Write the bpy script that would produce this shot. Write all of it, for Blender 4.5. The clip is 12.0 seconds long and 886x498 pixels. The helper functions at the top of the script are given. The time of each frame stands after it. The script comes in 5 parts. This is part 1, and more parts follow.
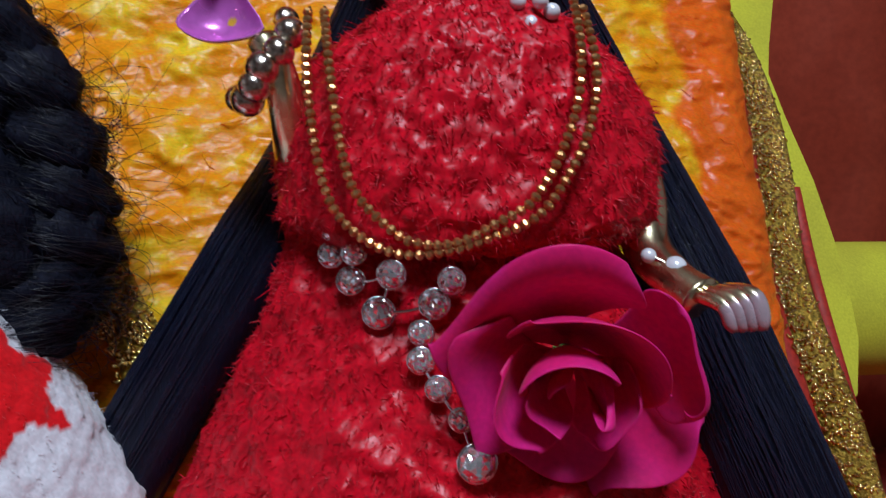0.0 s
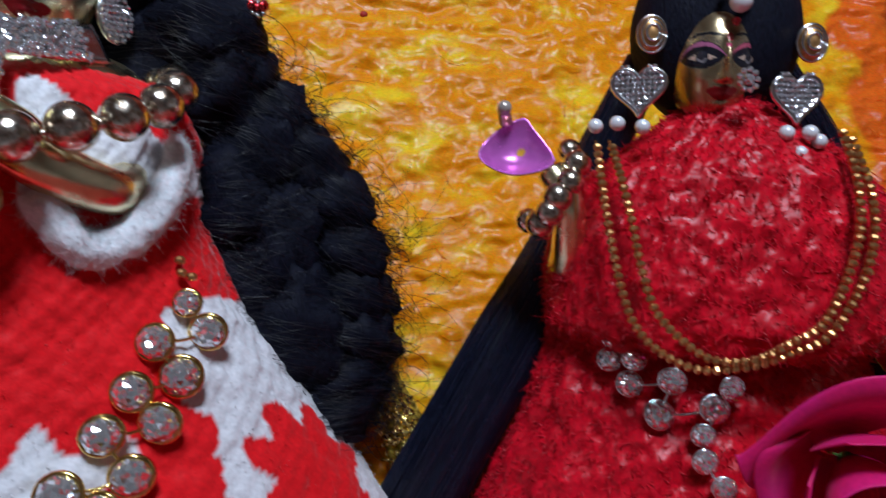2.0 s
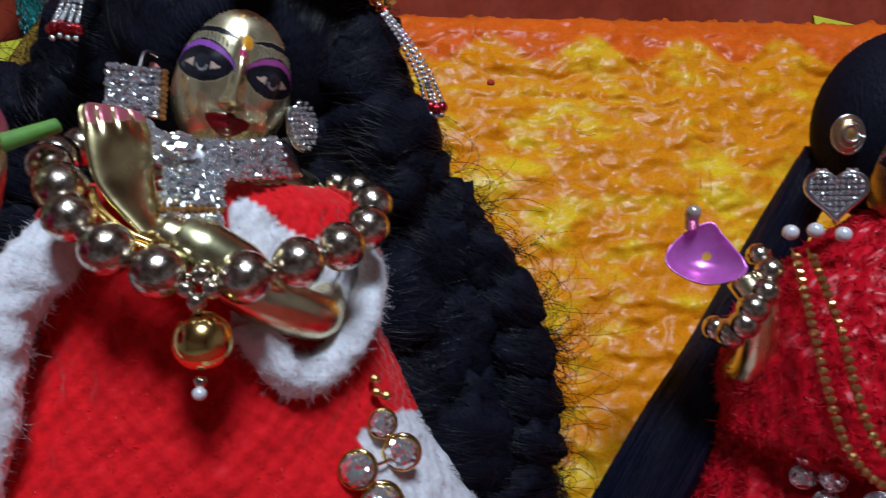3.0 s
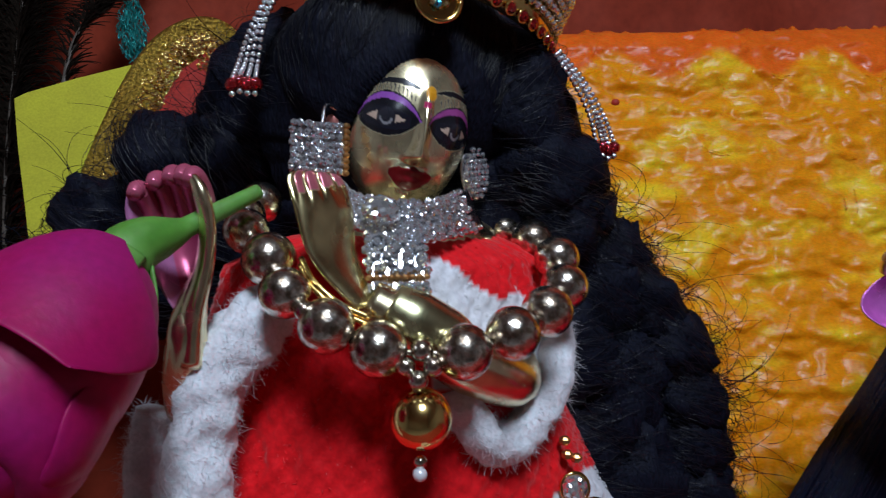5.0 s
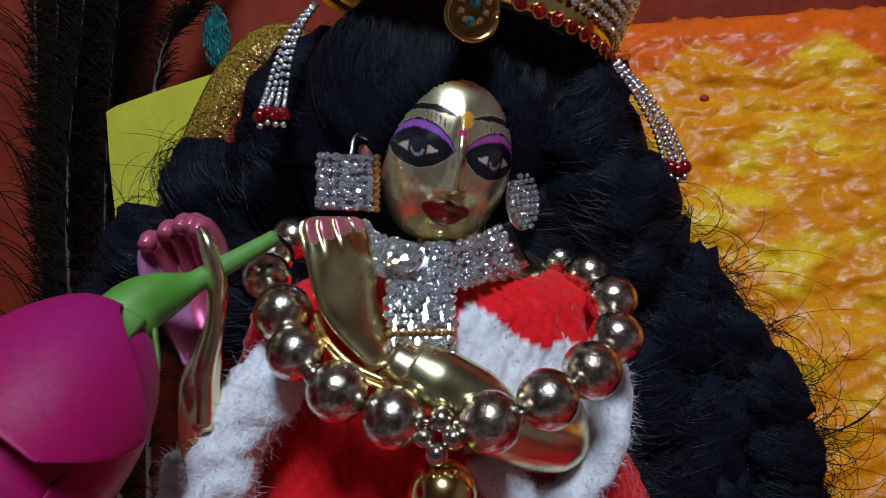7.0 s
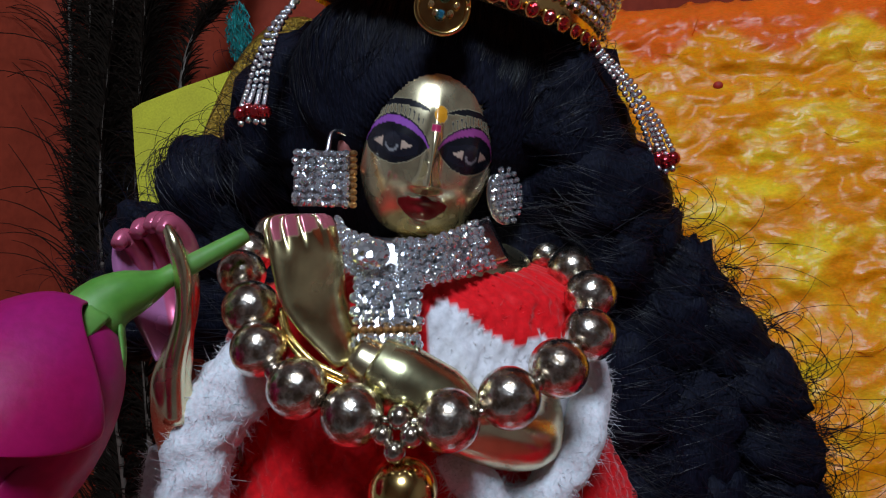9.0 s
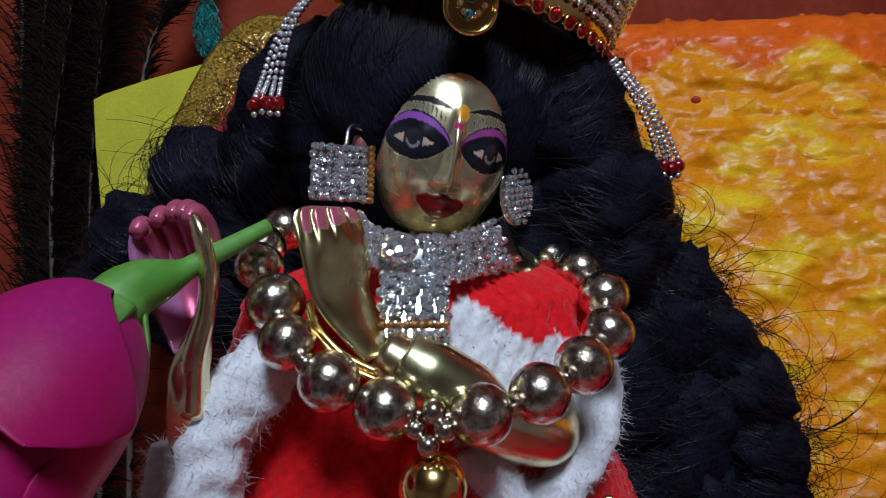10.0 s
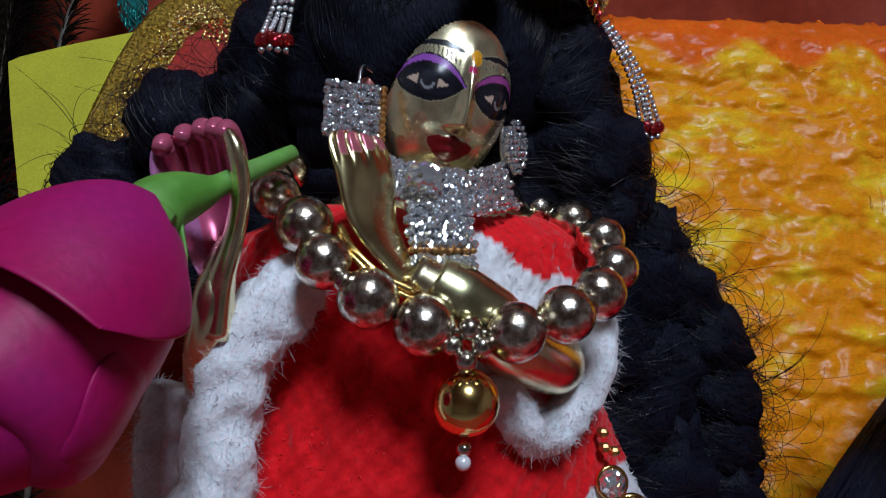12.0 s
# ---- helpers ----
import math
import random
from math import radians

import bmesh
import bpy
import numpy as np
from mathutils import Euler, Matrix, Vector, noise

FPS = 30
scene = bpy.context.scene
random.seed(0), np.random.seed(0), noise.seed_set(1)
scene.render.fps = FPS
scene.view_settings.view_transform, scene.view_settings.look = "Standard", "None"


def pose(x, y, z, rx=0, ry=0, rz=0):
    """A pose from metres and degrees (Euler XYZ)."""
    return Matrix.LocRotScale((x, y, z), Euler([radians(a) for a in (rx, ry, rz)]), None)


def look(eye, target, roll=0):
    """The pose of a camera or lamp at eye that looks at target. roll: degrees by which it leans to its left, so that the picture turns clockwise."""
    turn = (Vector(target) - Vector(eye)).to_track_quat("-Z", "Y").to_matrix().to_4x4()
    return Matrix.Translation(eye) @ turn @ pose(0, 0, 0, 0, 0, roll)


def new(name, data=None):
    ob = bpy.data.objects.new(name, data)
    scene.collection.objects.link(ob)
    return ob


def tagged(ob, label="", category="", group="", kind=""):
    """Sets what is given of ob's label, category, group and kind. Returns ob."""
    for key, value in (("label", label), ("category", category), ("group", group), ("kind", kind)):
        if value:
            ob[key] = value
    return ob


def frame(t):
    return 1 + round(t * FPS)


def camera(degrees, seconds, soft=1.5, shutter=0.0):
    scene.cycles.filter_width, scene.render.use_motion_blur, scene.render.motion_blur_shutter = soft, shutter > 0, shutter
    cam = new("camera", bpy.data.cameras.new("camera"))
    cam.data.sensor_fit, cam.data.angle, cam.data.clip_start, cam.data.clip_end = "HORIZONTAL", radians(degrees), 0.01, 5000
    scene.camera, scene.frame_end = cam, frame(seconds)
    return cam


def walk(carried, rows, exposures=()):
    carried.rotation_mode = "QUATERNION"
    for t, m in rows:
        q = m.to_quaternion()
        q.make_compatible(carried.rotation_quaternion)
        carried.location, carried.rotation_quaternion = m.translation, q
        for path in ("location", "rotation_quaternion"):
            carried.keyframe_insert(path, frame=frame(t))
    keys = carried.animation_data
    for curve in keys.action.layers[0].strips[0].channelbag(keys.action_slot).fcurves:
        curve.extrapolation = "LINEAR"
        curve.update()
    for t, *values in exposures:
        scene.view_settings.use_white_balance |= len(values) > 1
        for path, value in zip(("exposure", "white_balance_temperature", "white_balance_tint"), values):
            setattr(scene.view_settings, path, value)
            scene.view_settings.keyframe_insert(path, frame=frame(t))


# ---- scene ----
cam = camera(65.0, 12.0, soft=1.15, shutter=0.5)
METRES, EYE, TILT, LEAN, TURN = 0.25, 0.20, -5.0, 0.0, 0.0
ROWS = [
    (0.0, 0.0, 0.0, 0.0, 0.0, 0.0, -0.0),
    (0.5, 0.0207, 0.0052, -0.0215, -0.64, -0.37, 0.44),
    (1.0, -0.0262, -0.0222, 0.004, 0.82, 0.31, 0.69),
    (1.5, -0.1454, -0.0758, 0.0517, 3.67, 1.67, -0.15),
    (2.0, -0.2158, -0.0909, 0.0857, 5.34, 2.01, -0.18),
    (2.5, -0.2941, -0.0918, 0.1425, 6.61, 2.57, -0.62),
    (3.0, -0.3712, -0.0915, 0.184, 8.13, 2.99, -0.7),
    (3.5, -0.4152, -0.093, 0.1954, 8.83, 2.95, -0.54),
    (5.5, -0.5127, -0.0795, 0.2604, 13.91, 1.93, -0.38),
    (6.0, -0.5133, -0.0583, 0.2799, 16.75, 1.49, -0.69),
    (6.5, -0.4966, -0.042, 0.2945, 19.12, 1.29, -0.23),
    (7.0, -0.4631, -0.0237, 0.2916, 20.4, 0.72, 0.1),
    (9.0, -0.4145, -0.0002, 0.2957, 24.02, -0.07, 0.37),
    (9.5, -0.4411, -0.0096, 0.2841, 22.79, -0.27, -0.12),
    (10.0, -0.4694, -0.0244, 0.2871, 19.2, 0.62, -1.04),
    (10.5, -0.4763, -0.0365, 0.2807, 16.67, 0.92, -1.55),
    (11.0, -0.5015, -0.0391, 0.2679, 13.48, 1.38, -1.94),
    (11.5, -0.5324, -0.0489, 0.2431, 11.71, 1.76, -2.01),
    (12.0, -0.555, -0.0599, 0.2258, 10.31, 1.9, -2.17),
]
walk(cam, [(t, pose(0, 0, EYE, TILT, LEAN, TURN) @ pose(METRES * x, METRES * y, METRES * z, 90 + pitch, roll, yaw)) for t, x, y, z, yaw, pitch, roll in ROWS],
     [(0.0, -0.15), (1.5, -0.2), (2.5, -0.35), (3.5, -0.45), (5.5, -0.62), (12.0, -0.62)])

# ---- light and air ----
world = bpy.data.worlds.new("room_air")
scene.world = world
world.use_nodes = True
world.node_tree.nodes["Background"].inputs["Color"].default_value = (0.75, 0.85, 1.0, 1)
world.node_tree.nodes["Background"].inputs["Strength"].default_value = 0.006


# ---- materials ----
def material(name, color, rough=0.5, metal=0.0, vary=0.25, scale=400.0, bump=0.2, second=None, sheen=0.0,
             attribute="", metal_attribute="", coat=0.0, spec=0.5, sss=0.0, big=60.0, stretch=(1, 1, 1), depth=0.0004):
    """A procedural surface: colour broken up at two scales, with fine relief."""
    m = bpy.data.materials.new(name)
    m.use_nodes = True
    nt = m.node_tree
    b = nt.nodes["Principled BSDF"]
    tc = nt.nodes.new("ShaderNodeTexCoord")
    mp = nt.nodes.new("ShaderNodeMapping")
    mp.inputs["Scale"].default_value = stretch
    nt.links.new(tc.outputs["Object"], mp.inputs["Vector"])
    fine = nt.nodes.new("ShaderNodeTexNoise")
    fine.inputs["Scale"].default_value, fine.inputs["Detail"].default_value = scale, 4
    coarse = nt.nodes.new("ShaderNodeTexNoise")
    coarse.inputs["Scale"].default_value, coarse.inputs["Detail"].default_value = big, 3
    for n in (fine, coarse):
        nt.links.new(mp.outputs["Vector"], n.inputs["Vector"])
    if attribute:
        at = nt.nodes.new("ShaderNodeAttribute")
        at.attribute_name = attribute
        base = at.outputs["Color"]
    else:
        rgb = nt.nodes.new("ShaderNodeRGB")
        rgb.outputs[0].default_value = (*color, 1)
        base = rgb.outputs[0]
    if second:
        mx = nt.nodes.new("ShaderNodeMix")
        mx.data_type = "RGBA"
        ramp = nt.nodes.new("ShaderNodeMapRange")
        ramp.inputs["From Min"].default_value, ramp.inputs["From Max"].default_value = 0.42, 0.62
        nt.links.new(coarse.outputs["Fac"], ramp.inputs["Value"])
        nt.links.new(ramp.outputs[0], mx.inputs["Factor"])
        nt.links.new(base, mx.inputs[6])
        mx.inputs[7].default_value = (*second, 1)
        base = mx.outputs[2]
    hsv = nt.nodes.new("ShaderNodeHueSaturation")
    span = nt.nodes.new("ShaderNodeMapRange")
    span.inputs["From Min"].default_value, span.inputs["From Max"].default_value = 0.3, 0.7
    span.inputs["To Min"].default_value, span.inputs["To Max"].default_value = 1 - vary, 1 + vary
    nt.links.new(fine.outputs["Fac"], span.inputs["Value"])
    nt.links.new(span.outputs[0], hsv.inputs["Value"])
    nt.links.new(base, hsv.inputs["Color"])
    nt.links.new(hsv.outputs["Color"], b.inputs["Base Color"])
    b.inputs["Metallic"].default_value = metal
    if metal_attribute:
        ma = nt.nodes.new("ShaderNodeAttribute")
        ma.attribute_name = metal_attribute
        nt.links.new(ma.outputs["Fac"], b.inputs["Metallic"])
    rr = nt.nodes.new("ShaderNodeMapRange")
    rr.inputs["From Min"].default_value, rr.inputs["From Max"].default_value = 0.3, 0.7
    rr.inputs["To Min"].default_value, rr.inputs["To Max"].default_value = max(0.02, rough * 0.75), min(1, rough * 1.3)
    nt.links.new(coarse.outputs["Fac"], rr.inputs["Value"])
    nt.links.new(rr.outputs[0], b.inputs["Roughness"])
    if bump:
        bp = nt.nodes.new("ShaderNodeBump")
        bp.inputs["Strength"].default_value, bp.inputs["Distance"].default_value = bump, depth
        nt.links.new(fine.outputs["Fac"], bp.inputs["Height"])
        nt.links.new(bp.outputs[0], b.inputs["Normal"])
    b.inputs["Specular IOR Level"].default_value = spec
    b.inputs["Sheen Weight"].default_value, b.inputs["Sheen Roughness"].default_value = sheen, 0.4
    b.inputs["Sheen Tint"].default_value = (min(1, 0.4 + color[0]), min(1, 0.25 + color[1]), min(1, 0.25 + color[2]), 1)
    b.inputs["Coat Weight"].default_value, b.inputs["Coat Roughness"].default_value = coat, 0.08
    if sss:
        b.inputs["Subsurface Weight"].default_value, b.inputs["Subsurface Scale"].default_value = sss, 0.002
        b.inputs["Subsurface Radius"].default_value = (1.0, 0.4, 0.4)
    return m


def glass(name, color=(1, 1, 1), rough=0.02, cells=900.0):
    """Cut crystal with a bright foil back: small flat facets that each mirror another part of the room."""
    m = bpy.data.materials.new(name)
    m.use_nodes = True
    nt = m.node_tree
    b = nt.nodes["Principled BSDF"]
    b.inputs["Base Color"].default_value = (*color, 1)
    b.inputs["Roughness"].default_value, b.inputs["Metallic"].default_value = max(rough, 0.07), 0.85
    b.inputs["Coat Weight"].default_value, b.inputs["Coat Roughness"].default_value = 1.0, 0.03
    tc = nt.nodes.new("ShaderNodeTexCoord")
    vo = nt.nodes.new("ShaderNodeTexVoronoi")
    vo.inputs["Scale"].default_value = cells
    nt.links.new(tc.outputs["Object"], vo.inputs["Vector"])
    off = nt.nodes.new("ShaderNodeVectorMath")
    off.operation = "SUBTRACT"
    off.inputs[1].default_value = (0.5, 0.5, 0.5)
    nt.links.new(vo.outputs["Color"], off.inputs[0])
    ge = nt.nodes.new("ShaderNodeNewGeometry")
    add = nt.nodes.new("ShaderNodeVectorMath")
    add.operation = "MULTIPLY_ADD"
    add.inputs[1].default_value = (1.25, 1.25, 1.25)
    nt.links.new(off.outputs[0], add.inputs[0])
    nt.links.new(ge.outputs["Normal"], add.inputs[2])
    nm = nt.nodes.new("ShaderNodeVectorMath")
    nm.operation = "NORMALIZE"
    nt.links.new(add.outputs[0], nm.inputs[0])
    nt.links.new(nm.outputs[0], b.inputs["Normal"])
    return m


M = {
    "brass": material("painted_brass", (0.8, 0.62, 0.3), 0.24, 1.0, 0.14, 300, 0.12, attribute="paint", metal_attribute="metal", big=140),
    "bead": material("antique_gold", (0.86, 0.8, 0.7), 0.2, 1.0, 0.3, 1100, 0.3, second=(0.36, 0.27, 0.19), big=650),
    "bright_gold": material("bright_gold", (0.9, 0.62, 0.22), 0.14, 1.0, 0.08, 500, 0.05, big=200),
    "small_gold": material("small_gold", (0.62, 0.33, 0.13), 0.3, 0.9, 0.2, 900, 0.1),
    "silver": material("silver", (0.8, 0.8, 0.82), 0.2, 1.0, 0.1, 900, 0.05),
    "crystal": glass("crystal", (0.95, 0.98, 1.0), 0.02, 1100.0),
    "rhinestone": glass("rhinestone", (0.93, 0.96, 1.0), 0.02, 2300.0),
    "red_gem": glass("red_gem", (0.6, 0.02, 0.03), 0.06),
    "blue_gem": glass("blue_gem", (0.08, 0.55, 0.85), 0.05),
    "amber_gem": glass("amber_gem", (0.85, 0.6, 0.28), 0.08),
    "pearl": material("pearl", (0.78, 0.78, 0.82), 0.22, 0.15, 0.05, 300, 0.02, coat=0.6),
    "wool": material("robe_wool", (1, 1, 1), 0.7, 0, 0.12, 900, 0.4, attribute="paint", sheen=0.35, spec=0.15, big=250),
    "white_wool": material("white_wool", (0.8, 0.8, 0.84), 0.8, 0, 0.12, 1200, 0.6, sheen=0.3, spec=0.25, big=300, sss=0.2),
    "velvet": material("red_velvet", (0.64, 0.005, 0.02), 0.36, 0, 0.2, 900, 0.3, second=(0.5, 0.003, 0.014), sheen=0.06, spec=0.26, big=200, sss=0.15),
    "strand": material("hair_strand", (0.006, 0.006, 0.011), 0.35, 0, 0.4, 900, 0.0, spec=0.45),
    "hair": material("black_hair", (0.006, 0.0068, 0.0145), 0.6, 0, 0.5, 1800, 1.0, spec=0.1, big=120, stretch=(1, 1, 0.3)),
    "braid_gloss": material("braid_gloss", (0.01, 0.013, 0.03), 0.25, 0, 0.4, 900, 0.0, spec=0.7),
    "braid": material("black_braid", (0.004, 0.005, 0.014), 0.33, 0, 0.5, 2200, 0.8, spec=0.3, big=200, stretch=(1, 1, 0.12)),
    "plush": material("garland_plush", (1, 1, 1), 0.36, 0, 0.14, 700, 0.35, attribute="paint", spec=0.3, big=160, sss=0.4, stretch=(1, 1, 2)),
    "felt": material("yellow_felt", (0.62, 0.6, 0.05), 0.9, 0, 0.1, 900, 0.3, second=(0.55, 0.52, 0.05), spec=0.1, sheen=0.2, big=30),
    "gold_lace": material("gold_lace", (0.62, 0.42, 0.07), 0.38, 0.9, 0.6, 700, 1.0, big=300, depth=0.003),
    "red_band": material("red_band", (0.4, 0.022, 0.012), 0.6, 0, 0.25, 500, 0.4),
    "red_wall": material("red_cloth", (0.33, 0.045, 0.02), 0.75, 0, 0.12, 180, 0.2, second=(0.27, 0.035, 0.016), spec=0.2, big=12),
    "altar": material("altar_cloth", (0.3, 0.03, 0.02), 0.8, 0, 0.2, 300, 0.3),
    "plaster": material("unseen_room_shell", (0.45, 0.43, 0.41), 0.85, 0, 0.05, 20, 0.1, big=3),
    "petal": material("rose_petal", (0.72, 0.012, 0.15), 0.5, 0, 0.1, 700, 0.15, second=(0.66, 0.011, 0.19), sheen=0.15, spec=0.3, sss=0.2, big=45),
    "bud_petal": material("bud_petal", (0.36, 0.004, 0.09), 0.5, 0, 0.1, 700, 0.15, second=(0.34, 0.005, 0.13), sheen=0.1, spec=0.25, sss=0.15, big=40),
    "stem": material("green_stem", (0.1, 0.3, 0.04), 0.45, 0, 0.15, 300, 0.15, second=(0.14, 0.33, 0.07), spec=0.4, sss=0.2),
    "quill": material("feather_quill", (0.13, 0.105, 0.085), 0.5, 0, 0.2, 300, 0.2),
    "barb": material("feather_barb", (0.014, 0.009, 0.006), 0.8, 0, 0.4, 600, 0.2, spec=0.1),
    "teal": material("feather_teal", (0.02, 0.3, 0.28), 0.3, 0.5, 0.5, 700, 0.5),
    "ear_ring": material("red_cord", (0.5, 0.02, 0.03), 0.5, 0, 0.2, 600, 0.3),
}


# ---- builders ----
def tag_top(ob, label, category, group="", kind=""):
    return tagged(ob, label, category, group, kind)


def mesh_part(name, verts, faces, mat, parent=None, label="", smooth=True, paint=None, metal=None):
    """One mesh object from arrays, under a thing where one is given."""
    me = bpy.data.meshes.new(name)
    me.from_pydata([tuple(map(float, v)) for v in verts], [], [tuple(map(int, f)) for f in faces])
    if smooth:
        me.polygons.foreach_set("use_smooth", [True] * len(me.polygons))
    if paint is not None:
        a = me.color_attributes.new("paint", "FLOAT_COLOR", "POINT")
        rgba = np.ones((len(verts), 4), dtype=np.float32)
        rgba[:, :3] = paint
        a.data.foreach_set("color", rgba.ravel())
    if metal is not None:
        a = me.attributes.new("metal", "FLOAT", "POINT")
        a.data.foreach_set("value", np.asarray(metal, dtype=np.float32))
    me.materials.append(mat)
    me.update()
    ob = new(name, me)
    if parent is not None:
        ob.parent = parent
    if label:
        ob["label"] = label
    return ob


def empty(name, at=(0, 0, 0)):
    ob = new(name)
    ob.location = at
    ob.empty_display_size = 0.01
    return ob


def shared(name, me, parent, at, turn=None, size=1.0):
    """A further object on one mesh."""
    ob = new(name, me)
    ob.parent = parent
    m = Matrix.Translation(at)
    if turn is not None:
        m = m @ turn.to_4x4()
    s = size if isinstance(size, (tuple, list)) else (size, size, size)
    ob.matrix_basis = m @ Matrix.Diagonal((*s, 1))
    return ob


def smooth_path(points, n):
    """Catmull-Rom through a few points."""
    p = [np.array(q, float) for q in points]
    p = [2 * p[0] - p[1]] + p + [2 * p[-1] - p[-2]]
    out = []
    for s in np.linspace(0, len(p) - 3 - 1e-9, n):
        i = int(s)
        f = s - i
        a, b, c, d = p[i:i + 4]
        out.append(0.5 * (2 * b + (c - a) * f + (2 * a - 5 * b + 4 * c - d) * f * f + (3 * b - a - 3 * c + d) * f ** 3))
    return np.array(out)


def tube(path, radii, sides=10, flat=1.0, caps=True, axis=(0, 0, 1)):
    """Verts and faces of a tube along a path; flat squeezes it along its second axis."""
    path = np.asarray(path, float)
    n = len(path)
    radii = np.broadcast_to(np.asarray(radii, float), (n,))
    tang = np.gradient(path, axis=0)
    tang /= np.linalg.norm(tang, axis=1)[:, None] + 1e-12
    ref = np.array(axis, float)
    verts, faces = [], []
    for i in range(n):
        t = tang[i]
        u = ref - t * ref.dot(t)
        if np.linalg.norm(u) < 1e-6:
            u = np.cross(t, (1, 0, 0.3))
        u /= np.linalg.norm(u)
        ref = u
        w = np.cross(t, u)
        for k in range(sides):
            a = 2 * math.pi * k / sides
            verts.append(path[i] + radii[i] * (math.cos(a) * u + flat * math.sin(a) * w))
    for i in range(n - 1):
        for k in range(sides):
            k2 = (k + 1) % sides
            faces.append((i * sides + k, i * sides + k2, (i + 1) * sides + k2, (i + 1) * sides + k))
    if caps:
        faces.append(tuple(range(sides))[::-1])
        faces.append(tuple((n - 1) * sides + k for k in range(sides)))
    return np.array(verts), faces


def ball(center, size, nu=20, nv=12, turn=None):
    verts, faces = [], []
    for j in range(nv + 1):
        ph = math.pi * j / nv
        for i in range(nu):
            th = 2 * math.pi * i / nu
            verts.append((math.sin(ph) * math.cos(th), math.sin(ph) * math.sin(th), math.cos(ph)))
    v = np.array(verts) * np.array(size)
    if turn is not None:
        v = v @ np.array(turn.to_3x3()).T
    v = v + np.array(center)
    for j in range(nv):
        for i in range(nu):
            i2 = (i + 1) % nu
            faces.append((j * nu + i, (j + 1) * nu + i, (j + 1) * nu + i2, j * nu + i2))
    return v, faces


def merge(pieces):
    """Join (verts, faces) pairs."""
    verts, faces, base = [], [], 0
    for v, f in pieces:
        verts.append(np.asarray(v, float))
        faces += [tuple(i + base for i in q) for q in f]
        base += len(v)
    return np.concatenate(verts), faces


def ball_mesh(name, r, mat, nu=24, nv=14, squash=1.0):
    v, f = ball((0, 0, 0), (r, r, r * squash), nu, nv)
    me = bpy.data.meshes.new(name)
    me.from_pydata([tuple(q) for q in v], [], f)
    me.polygons.foreach_set("use_smooth", [True] * len(me.polygons))
    me.materials.append(mat)
    return me


def fibres(roots, normals, length, radius, rng, droop=0.3, spread=0.6, segs=3):
    """Many short tapered hairs as one mesh; also gives each vertex's root number."""
    n = len(roots)
    roots, normals = np.asarray(roots, float), np.asarray(normals, float)
    d = normals + spread * rng.normal(size=(n, 3))
    d /= np.linalg.norm(d, axis=1)[:, None]
    curl = rng.normal(size=(n, 3)) * spread
    curl[:, 2] -= droop
    ln = length * rng.uniform(0.5, 1.3, n)
    side = np.cross(d, rng.normal(size=(n, 3)))
    side /= np.linalg.norm(side, axis=1)[:, None]
    side2 = np.cross(d, side)
    verts = np.zeros((n, segs + 1, 3, 3))
    for s in range(segs + 1):
        f = s / segs
        c = roots + ln[:, None] * (d * f + curl * 0.5 * f * f)
        r = radius * (1 - 0.85 * f)
        for k in range(3):
            a = 2 * math.pi * k / 3
            verts[:, s, k] = c + r * (math.cos(a) * side + math.sin(a) * side2)
    faces = []
    per = (segs + 1) * 3
    for i in range(n):
        o = i * per
        for s in range(segs):
            for k in range(3):
                k2 = (k + 1) % 3
                faces.append((o + s * 3 + k, o + s * 3 + k2, o + s * 3 + 3 + k2, o + s * 3 + 3 + k))
    return verts.reshape(-1, 3), faces, np.repeat(np.arange(n), per)


def fbm(p, scale, octaves=3):
    return noise.fractal(Vector(p) * scale, 1.0, 2.0, octaves)


# ---- the room ----
def slab(name, x0, x1, y0, y1, z0, z1, mat, label, category):
    v = [(x, y, z) for z in (z0, z1) for y in (y0, y1) for x in (x0, x1)]
    f = [(0, 2, 3, 1), (4, 5, 7, 6), (0, 1, 5, 4), (2, 6, 7, 3), (0, 4, 6, 2), (1, 3, 7, 5)]
    ob = mesh_part(name, v, f, mat, smooth=False)
    return tagged(ob, label, category, kind="structure")


# unseen box added round the shrine: bounces lamp light, gives the metal reflections
slab("floor", -1.0, 1.0, -1.3, 0.75, -0.5, -0.45, M["plaster"], "unseen plain floor added to close the room box", "floor")
slab("ceiling", -1.0, 1.0, -1.3, 0.75, 1.35, 1.4, M["plaster"], "unseen plain ceiling added to bounce lamp light", "ceiling")
slab("unseen_wall_west", -1.05, -1.0, -1.3, 0.75, -0.5, 1.4, M["plaster"], "unseen plain side wall added for bounce and reflections", "wall")
slab("unseen_wall_east", 1.0, 1.05, -1.3, 0.75, -0.5, 1.4, M["plaster"], "unseen plain side wall added for bounce and reflections", "wall")
slab("unseen_wall_south", -1.05, 1.05, -1.35, -1.3, -0.5, 1.4, M["plaster"], "unseen plain wall added for the brass to mirror", "wall")
slab("unseen_wall_north", -1.05, 1.05, 0.75, 0.8, -0.5, 1.4, M["plaster"], "unseen plain wall added behind the curtain to close the box", "wall")

# lamp on the ceiling side, in front of the shrine
lamp_data = bpy.data.lights.new("ceiling_lamp", "AREA")
lamp_data.shape, lamp_data.size = "DISK", 0.24
lamp_data.energy, lamp_data.color = 11.5, (0.7, 0.825, 1.0)
lamp = new("ceiling_lamp", lamp_data)
lamp.matrix_world = look((0.06, -0.4, 0.95), (-0.1, 0.15, 0.22))

# altar block with a red cloth
slab("altar_platform", -0.98, 0.98, -0.12, 0.74, -0.45, 0.0, M["altar"], "altar block covered with dark red cloth", "altar")


